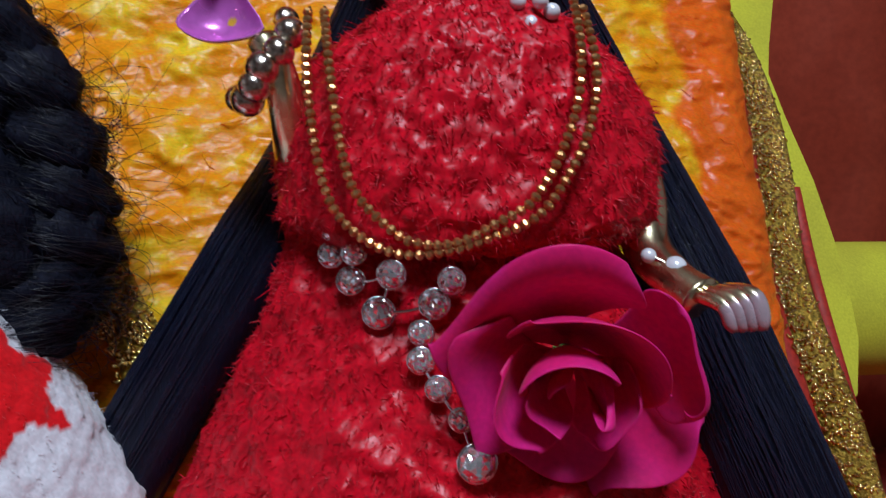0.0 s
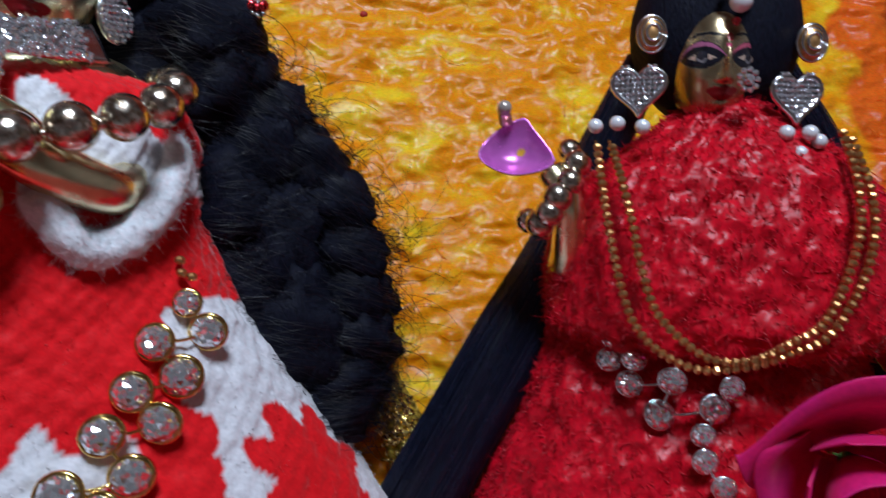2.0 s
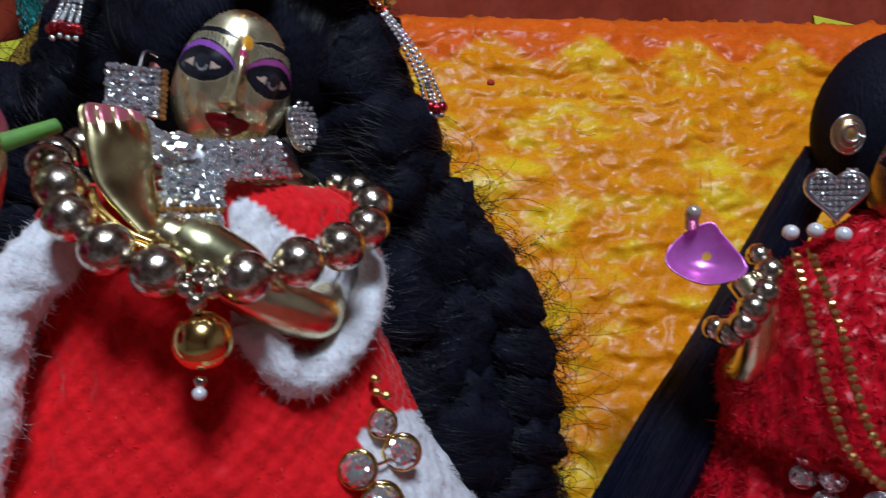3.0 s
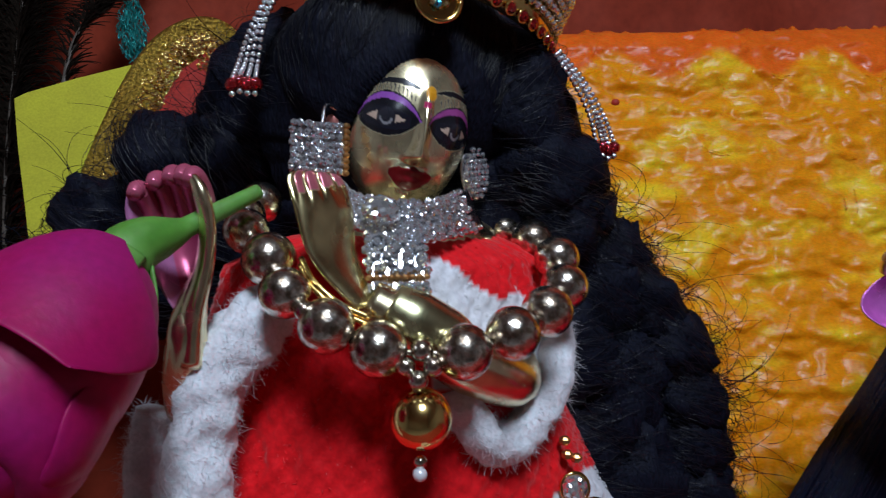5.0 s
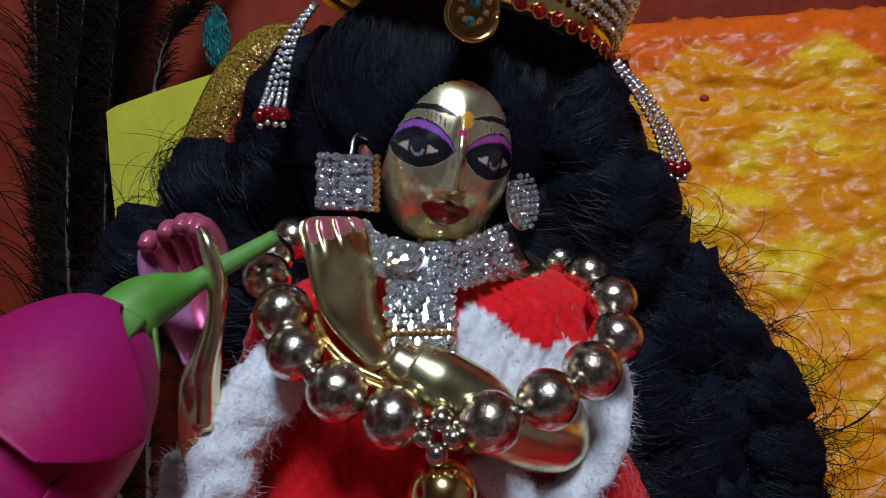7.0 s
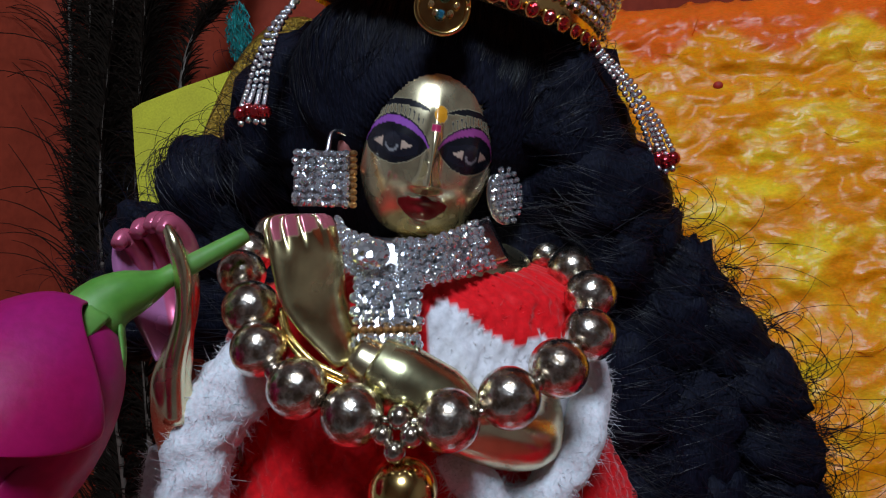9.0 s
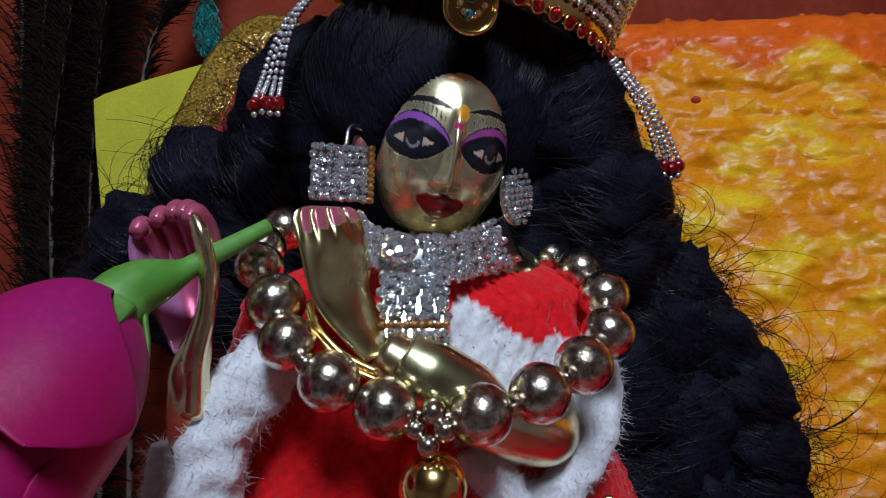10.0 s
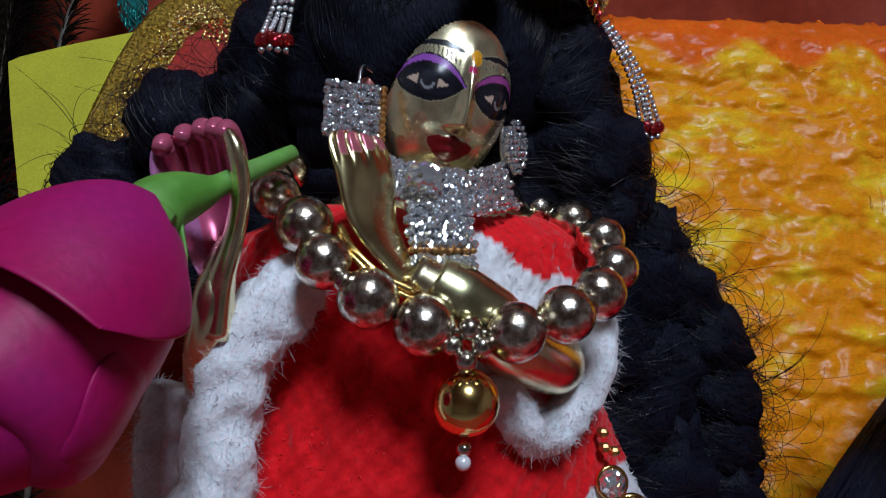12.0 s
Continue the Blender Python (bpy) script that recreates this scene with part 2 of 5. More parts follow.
def curtain():
    """Red hanging cloth behind the throne, with soft folds."""
    nx, nz = 160, 24
    verts, faces = [], []
    for k in range(nz + 1):
        z = 0.002 + 1.2 * k / nz
        for i in range(nx + 1):
            x = -0.97 + 1.94 * i / nx
            y = 0.47 + 0.17 * x + 0.012 * math.sin(x * 34 + 0.6 * math.sin(z * 4)) + 0.006 * math.sin(x * 71 + 1.3)
            verts.append((x, y, z))
    for k in range(nz):
        for i in range(nx):
            a = k * (nx + 1) + i
            faces.append((a, a + 1, a + nx + 2, a + nx + 1))
    ob = mesh_part("backdrop_curtain", verts, faces, M["red_wall"])
    md = ob.modifiers.new("thickness", "SOLIDIFY")
    md.thickness = 0.0015
    return tagged(ob, "red cloth hanging in soft folds behind the throne", "curtain", kind="structure")


curtain()


# ---- the throne back: plush garland panel on a felt wing with gold lace ----
def plush_y(x, z):
    return 0.157 + 0.2 * x + 0.45 * z


def felt_y(x, z):
    return 0.2108 + 0.173 * x + 0.45 * z


throne = empty("throne_back", (-0.11, 0.25, 0.0))


def put(ob, parent):
    """Parent without moving."""
    ob.parent = parent
    ob.matrix_parent_inverse = Matrix.Translation(parent.location).inverted()
    return ob


def plush_color(x, z):
    """Yellow heart, orange border with a scalloped edge, yellower tufts in places."""
    n1 = fbm((x, z, 0.3), 55)
    n2 = fbm((x * 0.7, z, 3.1), 70)
    n3 = fbm((x, z, 7.7), 26)
    right, top = 0.095 + 0.004 * math.sin(z * 160), 0.323 + 0.006 * math.sin(x * 150) + 0.004 * n1
    left = -0.24
    edge = max(x - right, z - top, left - x) + 0.004 * n1
    k = min(1, max(0, edge / 0.004 + 0.5))
    n4 = fbm((x * 0.4, z, 5.5), 150)
    t = min(1, max(0, (n4 * 0.45 + 0.6 * n3 + 0.45 * n2 - 0.08) * 2.0 + 0.2))
    core = (1 - t) * np.array((0.80, 0.27, 0.004)) + t * np.array((0.88, 0.55, 0.018))
    rim = np.array((0.78, 0.13, 0.008)) * (1 + 0.15 * n2)
    return (1 - k) * core + k * rim


def plush_relief(x, z):
    rows = 0.0009 * math.sin(z * 560 + 9 * fbm((x, z, 1.2), 30)) * (0.5 + 0.5 * fbm((x, z, 4), 40))
    return rows + 0.0034 * fbm((x * 0.7, z, 9.0), 70, 2) + 0.0022 * abs(fbm((x * 0.6, z, 2.0), 170, 2))


def plush_panel():
    nx, nz = 420, 320
    x0, x1, z0, z1 = -0.262, 0.128, 0.02, 0.341
    verts, faces, cols = [], [], []
    for k in range(nz + 1):
        for i in range(nx + 1):
            x, z = x0 + (x1 - x0) * i / nx, z0 + (z1 - z0) * k / nz
            rag = 0.003 * fbm((x, z, 5), 130)
            xx = x + (rag if i in (0, nx) else 0)
            zz = z + (rag if k == nz else 0)
            fall = min(1, (x - x0) / 0.01, (x1 - x) / 0.01, (z1 - z) / 0.01)
            y = plush_y(x, z) - plush_relief(x, z) - 0.012 * math.sqrt(max(0, fall)) + 0.012
            verts.append((xx, y, zz))
            cols.append(plush_color(x, z))
    for k in range(nz):
        for i in range(nx):
            a = k * (nx + 1) + i
            faces.append((a, a + 1, a + nx + 2, a + nx + 1))
    ob = mesh_part("plush_panel", verts, faces, M["plush"], paint=np.array(cols), label="yellow and orange fluffy garland plush")
    put(ob, throne)
    md = ob.modifiers.new("thickness", "SOLIDIFY")
    md.thickness, md.offset = 0.012, -1
    # loose glossy threads lying on the pile
    rng = np.random.default_rng(4)
    pieces, cols = [], []
    for _ in range(90):
        x, z = rng.uniform(-0.2, 0.122), rng.uniform(0.14, 0.337)
        a, ln = rng.normal() * 0.7, rng.uniform(0.002, 0.006)
        lift = rng.uniform(0.0004, 0.0016)
        line = []
        for q, h in ((-1, 0.0), (-0.3, 1.0), (0.3, 1.0), (1, 0.0)):
            px, pz = x + q * ln * math.cos(a), z + q * ln * math.sin(a) + 0.0006 * q * q
            line.append((px, plush_y(px, pz) - plush_relief(px, pz) - h * lift, pz))
        v, f = tube(np.array(line), rng.uniform(0.00008, 0.00016), 4)
        pieces.append((v, f))
        cols.append(np.tile(np.clip(plush_color(x, z) * rng.uniform(0.9, 1.25), 0, 0.95), (len(v), 1)))
    v, f = merge(pieces)
    put(tagged(mesh_part("plush_thread", v, f, M["plush"], paint=np.concatenate(cols)), "loose glossy yellow and orange threads", kind="stuff"), throne)


plush_panel()


def outline_sheet(name, outline, mat, off, thick, parent, label, plane):
    """A flat sheet of cloth on the throne's plane, from its outline in x and z."""
    bm = bmesh.new()
    vs = [bm.verts.new((x, plane(x, z) + off, z)) for x, z in outline]
    face = bm.faces.new(vs)
    bm.normal_update()
    if face.normal.y > 0:
        face.normal_flip()
    ext = bmesh.ops.extrude_face_region(bm, geom=[face])
    bmesh.ops.translate(bm, vec=(0, thick, 0), verts=[e for e in ext["geom"] if isinstance(e, bmesh.types.BMVert)])
    bmesh.ops.recalc_face_normals(bm, faces=bm.faces)
    me = bpy.data.meshes.new(name)
    bm.to_mesh(me)
    bm.free()
    me.materials.append(mat)
    ob = new(name, me)
    ob["label"] = label
    return put(ob, parent)


def mirror_x(x):
    return -0.235 - x


felt_right = [(0.05, 0.112), (0.168, 0.104), (0.178, 0.112), (0.1838, 0.134), (0.1838, 0.15), (0.1812, 0.177), (0.1766, 0.204), (0.168, 0.235),
              (0.163, 0.257), (0.166, 0.272), (0.1732, 0.2985), (0.165, 0.33), (0.05, 0.36)]
outline_sheet("felt_wing", felt_right, M["felt"], 0.0, 0.004, throne, "yellow-green felt wing with a cut wavy edge", felt_y)
felt_left = [(-0.23, 0.243), (-0.23, 0.36), (-0.3486, 0.3441), (-0.38, 0.336), (-0.404, 0.3285), (-0.409, 0.3255), (-0.399, 0.3), (-0.386, 0.27), (-0.379, 0.2537), (-0.37, 0.243)]
outline_sheet("felt_wing", felt_left, M["felt"], 0.0, 0.004, throne, "yellow-green felt wing with a cut wavy edge", felt_y)
arm_path = smooth_path([(0.15, 0.362, 0.136), (0.19, 0.368, 0.1355), (0.27, 0.38, 0.135), (0.37, 0.395, 0.134), (0.42, 0.4, 0.133)], 40)
arm_v, arm_f = tube(arm_path, np.interp(np.linspace(0, 1, 40), [0, 0.08, 0.9, 1], [0.025, 0.036, 0.036, 0.025]), 36)
put(mesh_part("felt_arm", arm_v, arm_f, M["felt"], label="olive yellow felt bolster armrest"), throne)


def lace(center_path, width, name, seed, plane=felt_y, off=-0.004, n=1100):
    """Gold lace ribbon with a knobbly glittering weave."""
    rng = np.random.default_rng(seed)
    p = smooth_path([(x, plane(x, z) + off, z) for x, z in center_path], 60)
    ribbon = tube(p, width, 10, 0.14, axis=(1, 0, 0))
    base = mesh_part(name, *ribbon, M["gold_lace"], label="gold lace trim with a glittering weave")
    put(base, throne)
    pieces = []
    for i in range(n):
        q = p[rng.integers(2, 58)] + np.array((rng.uniform(-1, 1) * width * 0.95, 0, rng.uniform(-1, 1) * 0.004))
        q[1] = plane(q[0], q[2]) + off - 0.0015
        a = rng.uniform(0, math.pi)
        d = np.array((math.cos(a), -0.2, math.sin(a))) * rng.uniform(0.0008, 0.002)
        pieces.append(tube(np.array((q - d, q + np.array((0, -0.0006, 0)), q + d)), 0.0006, 5))
    v, f = merge(pieces)
    put(tagged(mesh_part("lace_thread", v, f, M["bright_gold"]), "gold metallic lace threads", kind="stuff"), throne)


lace([(0.128, 0.3), (0.143, 0.272), (0.1515, 0.24), (0.1535, 0.209), (0.152, 0.165), (0.158, 0.13), (0.167, 0.094), (0.17, 0.05)], 0.0095, "lace_trim", 11)
lace([(-0.302, 0.335), (-0.309, 0.349), (-0.32, 0.3545), (-0.3315, 0.347), (-0.339, 0.328), (-0.3445, 0.3), (-0.349, 0.26)], 0.0135, "lace_trim", 12)
outline_sheet("red_panel", [(-0.27, 0.352), (-0.311, 0.349), (-0.324, 0.338), (-0.332, 0.315), (-0.338, 0.27), (-0.27, 0.25)], M["red_band"], -0.006, 0.004, throne, "red satin inner panel", felt_y)
lace([(-0.113, 0.205), (-0.106, 0.185), (-0.096, 0.166), (-0.086, 0.15), (-0.082, 0.13)], 0.0075, "lace_trim", 13, plush_y, -0.010, 500)
band_r = smooth_path([(x, felt_y(x, z) - 0.003, z) for x, z in ((0.140, 0.25), (0.141, 0.209), (0.14, 0.165), (0.152, 0.09), (0.16, 0.05))], 40)
put(mesh_part("red_piping", *tube(band_r, 0.006, 10, 0.4, axis=(1, 0, 0)), M["red_band"], label="red cloth piping"), throne)
band_o = smooth_path([(x, felt_y(x, z) - 0.003, z) for x, z in ((0.164, 0.2), (0.166, 0.16), (0.173, 0.1), (0.178, 0.05))], 40)
put(mesh_part("red_piping", *tube(band_o, 0.003, 8, 0.6, axis=(1, 0, 0)), M["red_band"], label="red cloth piping"), throne)
knot_v, knot_f = ball((-0.1145, plush_y(-0.1145, 0.307) - plush_relief(-0.1145, 0.307) - 0.0003, 0.307), (0.0017, 0.0012, 0.0015), 14, 10)
put(mesh_part("thread_knot", knot_v, knot_f, M["red_band"], label="small dark red knot"), throne)
tagged(throne, "throne back of yellow-orange garland plush with felt wings and gold lace", "throne")


# ---- the two painted brass figurines ----
BRASS = np.array((0.84, 0.74, 0.47))
PINK = np.array((0.5, 0.13, 0.17))
BLACK = np.array((0.008, 0.008, 0.012))


def bell(v, c, w):
    return math.exp(-((v - c) / w) ** 2)


def eye_paint(s, z, side, lid):
    """Paint of one long painted eye; s and z in millimetres from the eye's middle, s towards the temple."""
    w, h = 7.4, 3.9
    mid = 0.25 * math.sin(s * 0.35)
    up, lo = h * max(0, 1 - (s / w) ** 2) ** 0.7, -h * 0.95 * max(0, 1 - (s / w) ** 2) ** 0.8
    zz = z - mid
    if lo < zz < up and abs(s) < w:
        inner = 0.62
        if lo * inner < zz + 0.1 < up * inner and abs(s) < w * 0.78:
            rr = math.hypot(s + 0.1, zz - 0.1)
            if rr < 2.0:
                if 1.15 < rr < 1.65 and zz < -0.1:
                    return (0.3, 0.3, 0.32)
                return (0.025, 0.025, 0.035)
            return (0.62, 0.46, 0.36) if 2.1 < abs(s) < 4.7 and abs(zz - 0.1) < 0.36 * (4.7 - abs(s)) else (0.012, 0.012, 0.02)
        return BLACK
    arch = 1 - (s / (w * 1.05)) ** 2
    if arch > 0:
        a0 = up + 0.05
        if a0 <= zz < a0 + 1.5 * arch ** 0.5:
            return lid
        if zz < a0 + 1.5 * arch ** 0.5 + 0.45 and zz > 0:
            return BLACK
        top = a0 + 2.0
        if top < zz < top + 1.7 and math.sin(s * 6.5 + zz * 0.8 * side) > 0.55 and abs(s) < w * 0.8:
            return BLACK * 3
    return None


def face_paint(s, z, lid, bindi, brow_lift):
    """Paint on the face, s round the face and z up, in millimetres; None where bare brass shows."""
    lid2 = (lid[0] * 1.1, lid[1] * 0.7, lid[2] * 0.6)
    for side in (-1, 1):
        c = eye_paint((s * side - 8.5), z + 1.1, side, lid if side < 0 else lid2)
        if c is not None:
            return c
        e = s * side - 8.0
        bz = 5.9 + brow_lift + 1.3 * (1 - (e / 6.5) ** 2)
        if abs(e) < 6.3 and abs(z - bz) < 0.62 * (1 - (e / 6.6) ** 2) + 0.12:
            return BLACK
    lip = 6.3
    if abs(s) < lip:
        u = s / lip
        up = -10.4 + 0.35 * math.cos(u * 9) * (1 - abs(u)) - 0.9 * u * u
        lo = -15.3 + 2.8 * u * u
        if lo < z < up:
            return (0.2, 0.006, 0.01)
    if bindi is not None and math.hypot(s - 0.6, (z - 5.6) * 0.8) < 1.35:
        return bindi
    if abs(s) < 0.9 and 2.0 < z < 3.4:
        return (0.5, 0.03, 0.12)
    return None


def head_mesh(a, b, c, m, lid, bindi, nu=250, nv=210, brow_lift=0.0, face_tone=BRASS):
    """Head with brow, nose, lips and chin in one closed sheet; paint and metal go with it."""
    verts, faces, cols, met = [], [], [], []
    k = 1000.0 * 0.0142 / a
    for j in range(nv + 1):
        ph = math.pi * j / nv
        zz, w = math.cos(ph), math.sin(ph) ** 0.74
        for i in range(nu):
            u = 2 * i / nu - 1
            az = math.pi * math.copysign(abs(u) ** 1.7, u)
            jaw = 1 + (0.06 * zz if zz < 0 else 0.0)
            x = a * math.sin(az) * w * jaw
            y = -b * math.cos(az) * w * (1 + (0.1 * zz if zz < 0 else 0))
            z = c * zz
            s, zm = az * a * k, z * k
            if math.cos(az) > 0:
                nose = (1.3 + 3.2 * min(1, max(0, (2.5 - zm) / 11.5))) * math.exp(-(s / (1.25 + 0.9 * bell(zm, -8.2, 1.6))) ** 2)
                nose *= 1 / (1 + math.exp((-9.3 - zm) * 4)) * 1 / (1 + math.exp((zm - 6) * 0.9))
                lips = 1.1 * bell(zm, -11.2, 0.9) * bell(s, 0, 3.2) + 1.4 * bell(zm, -13.4, 1.2) * bell(s, 0, 2.7)
                chin = 1.3 * bell(zm, -16.6, 1.9) * bell(s, 0, 3.2)
                cheek = 0.7 * sum(bell(s, q, 4) for q in (-8, 8)) * bell(zm, -7, 4)
                eye = 0.7 * sum(bell(s, q, 3.5) for q in (-8, 8)) * bell(zm, 0, 2.6)
                y -= (nose + lips + chin + cheek + eye - 0.5 * bell(zm, -15, 0.8) * bell(s, 0, 3)) / k
            paint = face_paint(s, zm, lid, bindi, brow_lift) if math.cos(az) > -0.2 else None
            verts.append((x, y, z))
            cols.append(face_tone if paint is None else paint)
            met.append(0.9 if paint is None else 0.0)
    for j in range(nv):
        for i in range(nu):
            i2 = (i + 1) % nu
            faces.append((j * nu + i, (j + 1) * nu + i, (j + 1) * nu + i2, j * nu + i2))
    v = np.array(verts) @ np.array(m.to_3x3()).T + np.array(m.translation)
    return v, faces, np.array(cols), np.array(met)


class Figure:
    """Collects the pieces of one figurine into a single mesh."""

    def __init__(self):
        self.pieces, self.cols, self.met = [], [], []

    def add(self, piece, color=BRASS, metal=1.0):
        self.pieces.append(piece)
        self.cols.append(np.tile(np.array(color, float), (len(piece[0]), 1)))
        self.met.append(np.full(len(piece[0]), metal))

    def add_painted(self, v, f, cols, met):
        self.pieces.append((v, f))
        self.cols.append(cols)
        self.met.append(met)

    def limb(self, points, radii, n=24, color=BRASS, metal=1.0, flat=1.0, axis=(0, 0, 1), sides=16):
        p = smooth_path(points, n)
        r = np.interp(np.linspace(0, 1, n), np.linspace(0, 1, len(radii)), radii)
        self.add(tube(p, r, sides, flat, axis=axis), color, metal)

    def finger(self, points, r, tip, n=14):
        p = smooth_path(points, n)
        rr = np.full(n, r)
        rr[-3:] *= (0.95, 0.8, 0.45)
        v, f = tube(p, rr, 12)
        c = np.tile(BRASS, (len(v), 1))
        k = np.repeat(np.arange(n), 12)
        c[k > n * 0.48] = tip
        m = np.where(k > n * 0.48, 0.4, 1.0)
        self.add_painted(v, f, c, m)

    def loft(self, left, right, depth_front, depth_back, paint, n=44, m=33, toward=(0.12, -0.99, 0.1)):
        """A hand as one closed skin between a left and a right edge; the depths are functions of the way across and the way up."""
        a, b = smooth_path(left, n), smooth_path(right, n)
        t = np.array(toward) / np.linalg.norm(toward)
        us = np.linspace(-1, 1, m)
        loop = [(u, depth_front) for u in us] + [(u, depth_back) for u in us[::-1][1:-1]]
        verts, cols, met, faces = [], [], [], []
        for j in range(n):
            w = j / (n - 1)
            for k, (u, depth) in enumerate(loop):
                verts.append((a[j] + b[j]) / 2 + (b[j] - a[j]) / 2 * u + t * depth(u, w))
                c, q = paint(u, w, k < m)
                cols.append(c)
                met.append(q)
        q = len(loop)
        for j in range(n - 1):
            for k in range(q):
                k2 = (k + 1) % q
                faces.append((j * q + k, j * q + k2, (j + 1) * q + k2, (j + 1) * q + k))
        faces += [tuple(range(q))[::-1], tuple((n - 1) * q + k for k in range(q))]
        self.add_painted(np.array(verts), faces, np.array(cols), np.array(met))

    def finish(self, name, label):
        v, f = merge(self.pieces)
        ob = mesh_part(name, v, f, M["brass"], paint=np.concatenate(self.cols), metal=np.concatenate(self.met))
        return tagged(ob, label, "figurine")


HEAD_A = pose(-0.1672, 0.1425, 0.2832, 0, 12, 30)
HEAD_B = pose(0.0015, 0.1800, 0.2640, 0, 2, 4)


def flute_figure():
    fg = Figure()
    fg.add_painted(*head_mesh(0.0144, 0.0148, 0.0192, HEAD_A, (0.28, 0.08, 0.4), (0.75, 0.33, 0.02)))
    fg.limb([(-0.168, 0.146, 0.273), (-0.169, 0.147, 0.262), (-0.17, 0.146, 0.245), (-0.17, 0.143, 0.15), (-0.17, 0.143, 0.003)], [0.0085, 0.0085, 0.016, 0.02, 0.03])
    fg.add(ball((-0.1695, 0.1425, 0.2565), (0.024, 0.0185, 0.0085), 28, 16, pose(0, 0, 0, 0, 0, 30)))
    # ear
    fg.add(ball((-0.1815, 0.134, 0.283), (0.0022, 0.003, 0.0052)), (0.45, 0.16, 0.14), 0.5)
    # near arm: elbow low, forearm across, wrist cuff, hand raised
    fg.limb([(-0.146, 0.14, 0.236), (-0.1415, 0.131, 0.2302), (-0.1412, 0.1235, 0.2287), (-0.148, 0.1145, 0.2335), (-0.156, 0.1085, 0.2405), (-0.1655, 0.1055, 0.2468)], [0.005, 0.0052, 0.0056, 0.0058, 0.0056, 0.0042], 40)
    fg.limb([(-0.1485, 0.112, 0.236), (-0.152, 0.11, 0.2388), (-0.158, 0.1072, 0.2432), (-0.1618, 0.106, 0.246)], [0.005, 0.0062, 0.0061, 0.0045], 24, BRASS * np.array((0.95, 1.05, 0.95)))
    for k in range(2):
        fg.limb([(-0.1772, 0.1025 - 0.0004 * k, 0.2549 - 0.0012 * k), (-0.1738, 0.0996, 0.2512 - 0.0012 * k), (-0.1688, 0.0988, 0.2472 - 0.0014 * k), (-0.1632, 0.0998, 0.2445 - 0.0014 * k)], [0.0006, 0.0006], 20, np.array((0.85, 0.58, 0.2)))

    def hand_front(u, w):
        finger = max(0.0, (w - 0.5) / 0.5)
        ridge = abs(math.cos(2 * math.pi * (u + 0.12 * finger))) ** 0.6 - 0.5
        tip = math.sqrt(max(0.0, 1 - (max(0.0, w - 0.86) / 0.14) ** 2))
        return (0.0034 * math.sqrt(max(0, 1 - u * u)) * (1 - 0.35 * finger) + 0.0015 * ridge * min(1, finger * 2.6) * (1 - u ** 6)) * tip + 0.0003

    def hand_back(u, w):
        tip = math.sqrt(max(0.0, 1 - (max(0.0, w - 0.86) / 0.14) ** 2))
        return -0.0026 * math.sqrt(max(0, 1 - u * u)) * tip - 0.0003

    def hand_paint(u, w, front):
        groove = abs(math.cos(2 * math.pi * (u + 0.12 * max(0.0, (w - 0.5) / 0.5)))) < 0.3
        if w > 0.62 + 0.06 * u and u > -0.62 and not groove:
            return PINK, 0.3
        return BRASS * np.array((1.0, 0.97, 0.8)), 1.0

    fg.loft([(-0.1672, 0.103, 0.2452), (-0.1745, 0.1005, 0.2548), (-0.1776, 0.101, 0.2640), (-0.1793, 0.1022, 0.2695), (-0.1782, 0.104, 0.2712)],
            [(-0.1640, 0.1085, 0.2462), (-0.1690, 0.1105, 0.2552), (-0.1700, 0.1110, 0.2640), (-0.1722, 0.1122, 0.2695), (-0.1736, 0.1118, 0.2708)], hand_front, hand_back, hand_paint)
    # far arm: forearm rising, palm cupped open round the stem
    fg.limb([(-0.196, 0.138, 0.240), (-0.202, 0.12, 0.222), (-0.2005, 0.104, 0.227), (-0.1965, 0.0955, 0.2405), (-0.1962, 0.097, 0.247), (-0.1965, 0.1, 0.252)], [0.007, 0.007, 0.0056, 0.0036, 0.0028, 0.0015], 36)

    def cup_front(u, w):
        return -0.0075 * max(0.0, 1 - u * u) ** 0.6 * math.sin(math.pi * min(1, 0.12 + 0.8 * w)) + 0.0002

    def cup_back(u, w):
        return cup_front(u, w) - 0.0016

    def cup_paint(u, w, front):
        return ((0.62, 0.10, 0.22) if u > -0.45 else (0.55, 0.2, 0.42), 0.35) if front else (BRASS, 1.0)

    fg.loft([(-0.1985, 0.0945, 0.2465), (-0.2035, 0.0945, 0.2545), (-0.2070, 0.0945, 0.2620), (-0.2072, 0.0955, 0.2675), (-0.2030, 0.0965, 0.2695)],
            [(-0.1945, 0.0955, 0.2465), (-0.1938, 0.0975, 0.2545), (-0.1922, 0.0965, 0.2620), (-0.1935, 0.0955, 0.2680), (-0.1965, 0.0962, 0.2700)], cup_front, cup_back, cup_paint)
    fg.limb([(-0.1962, 0.0955, 0.2365), (-0.1946, 0.0945, 0.2455), (-0.1926, 0.0955, 0.2540), (-0.1914, 0.0948, 0.2615), (-0.1922, 0.0943, 0.2668), (-0.1938, 0.0945, 0.2698)], [0.0034, 0.0028, 0.0022, 0.002, 0.002, 0.0012], 36, BRASS, 1.0, 0.7)
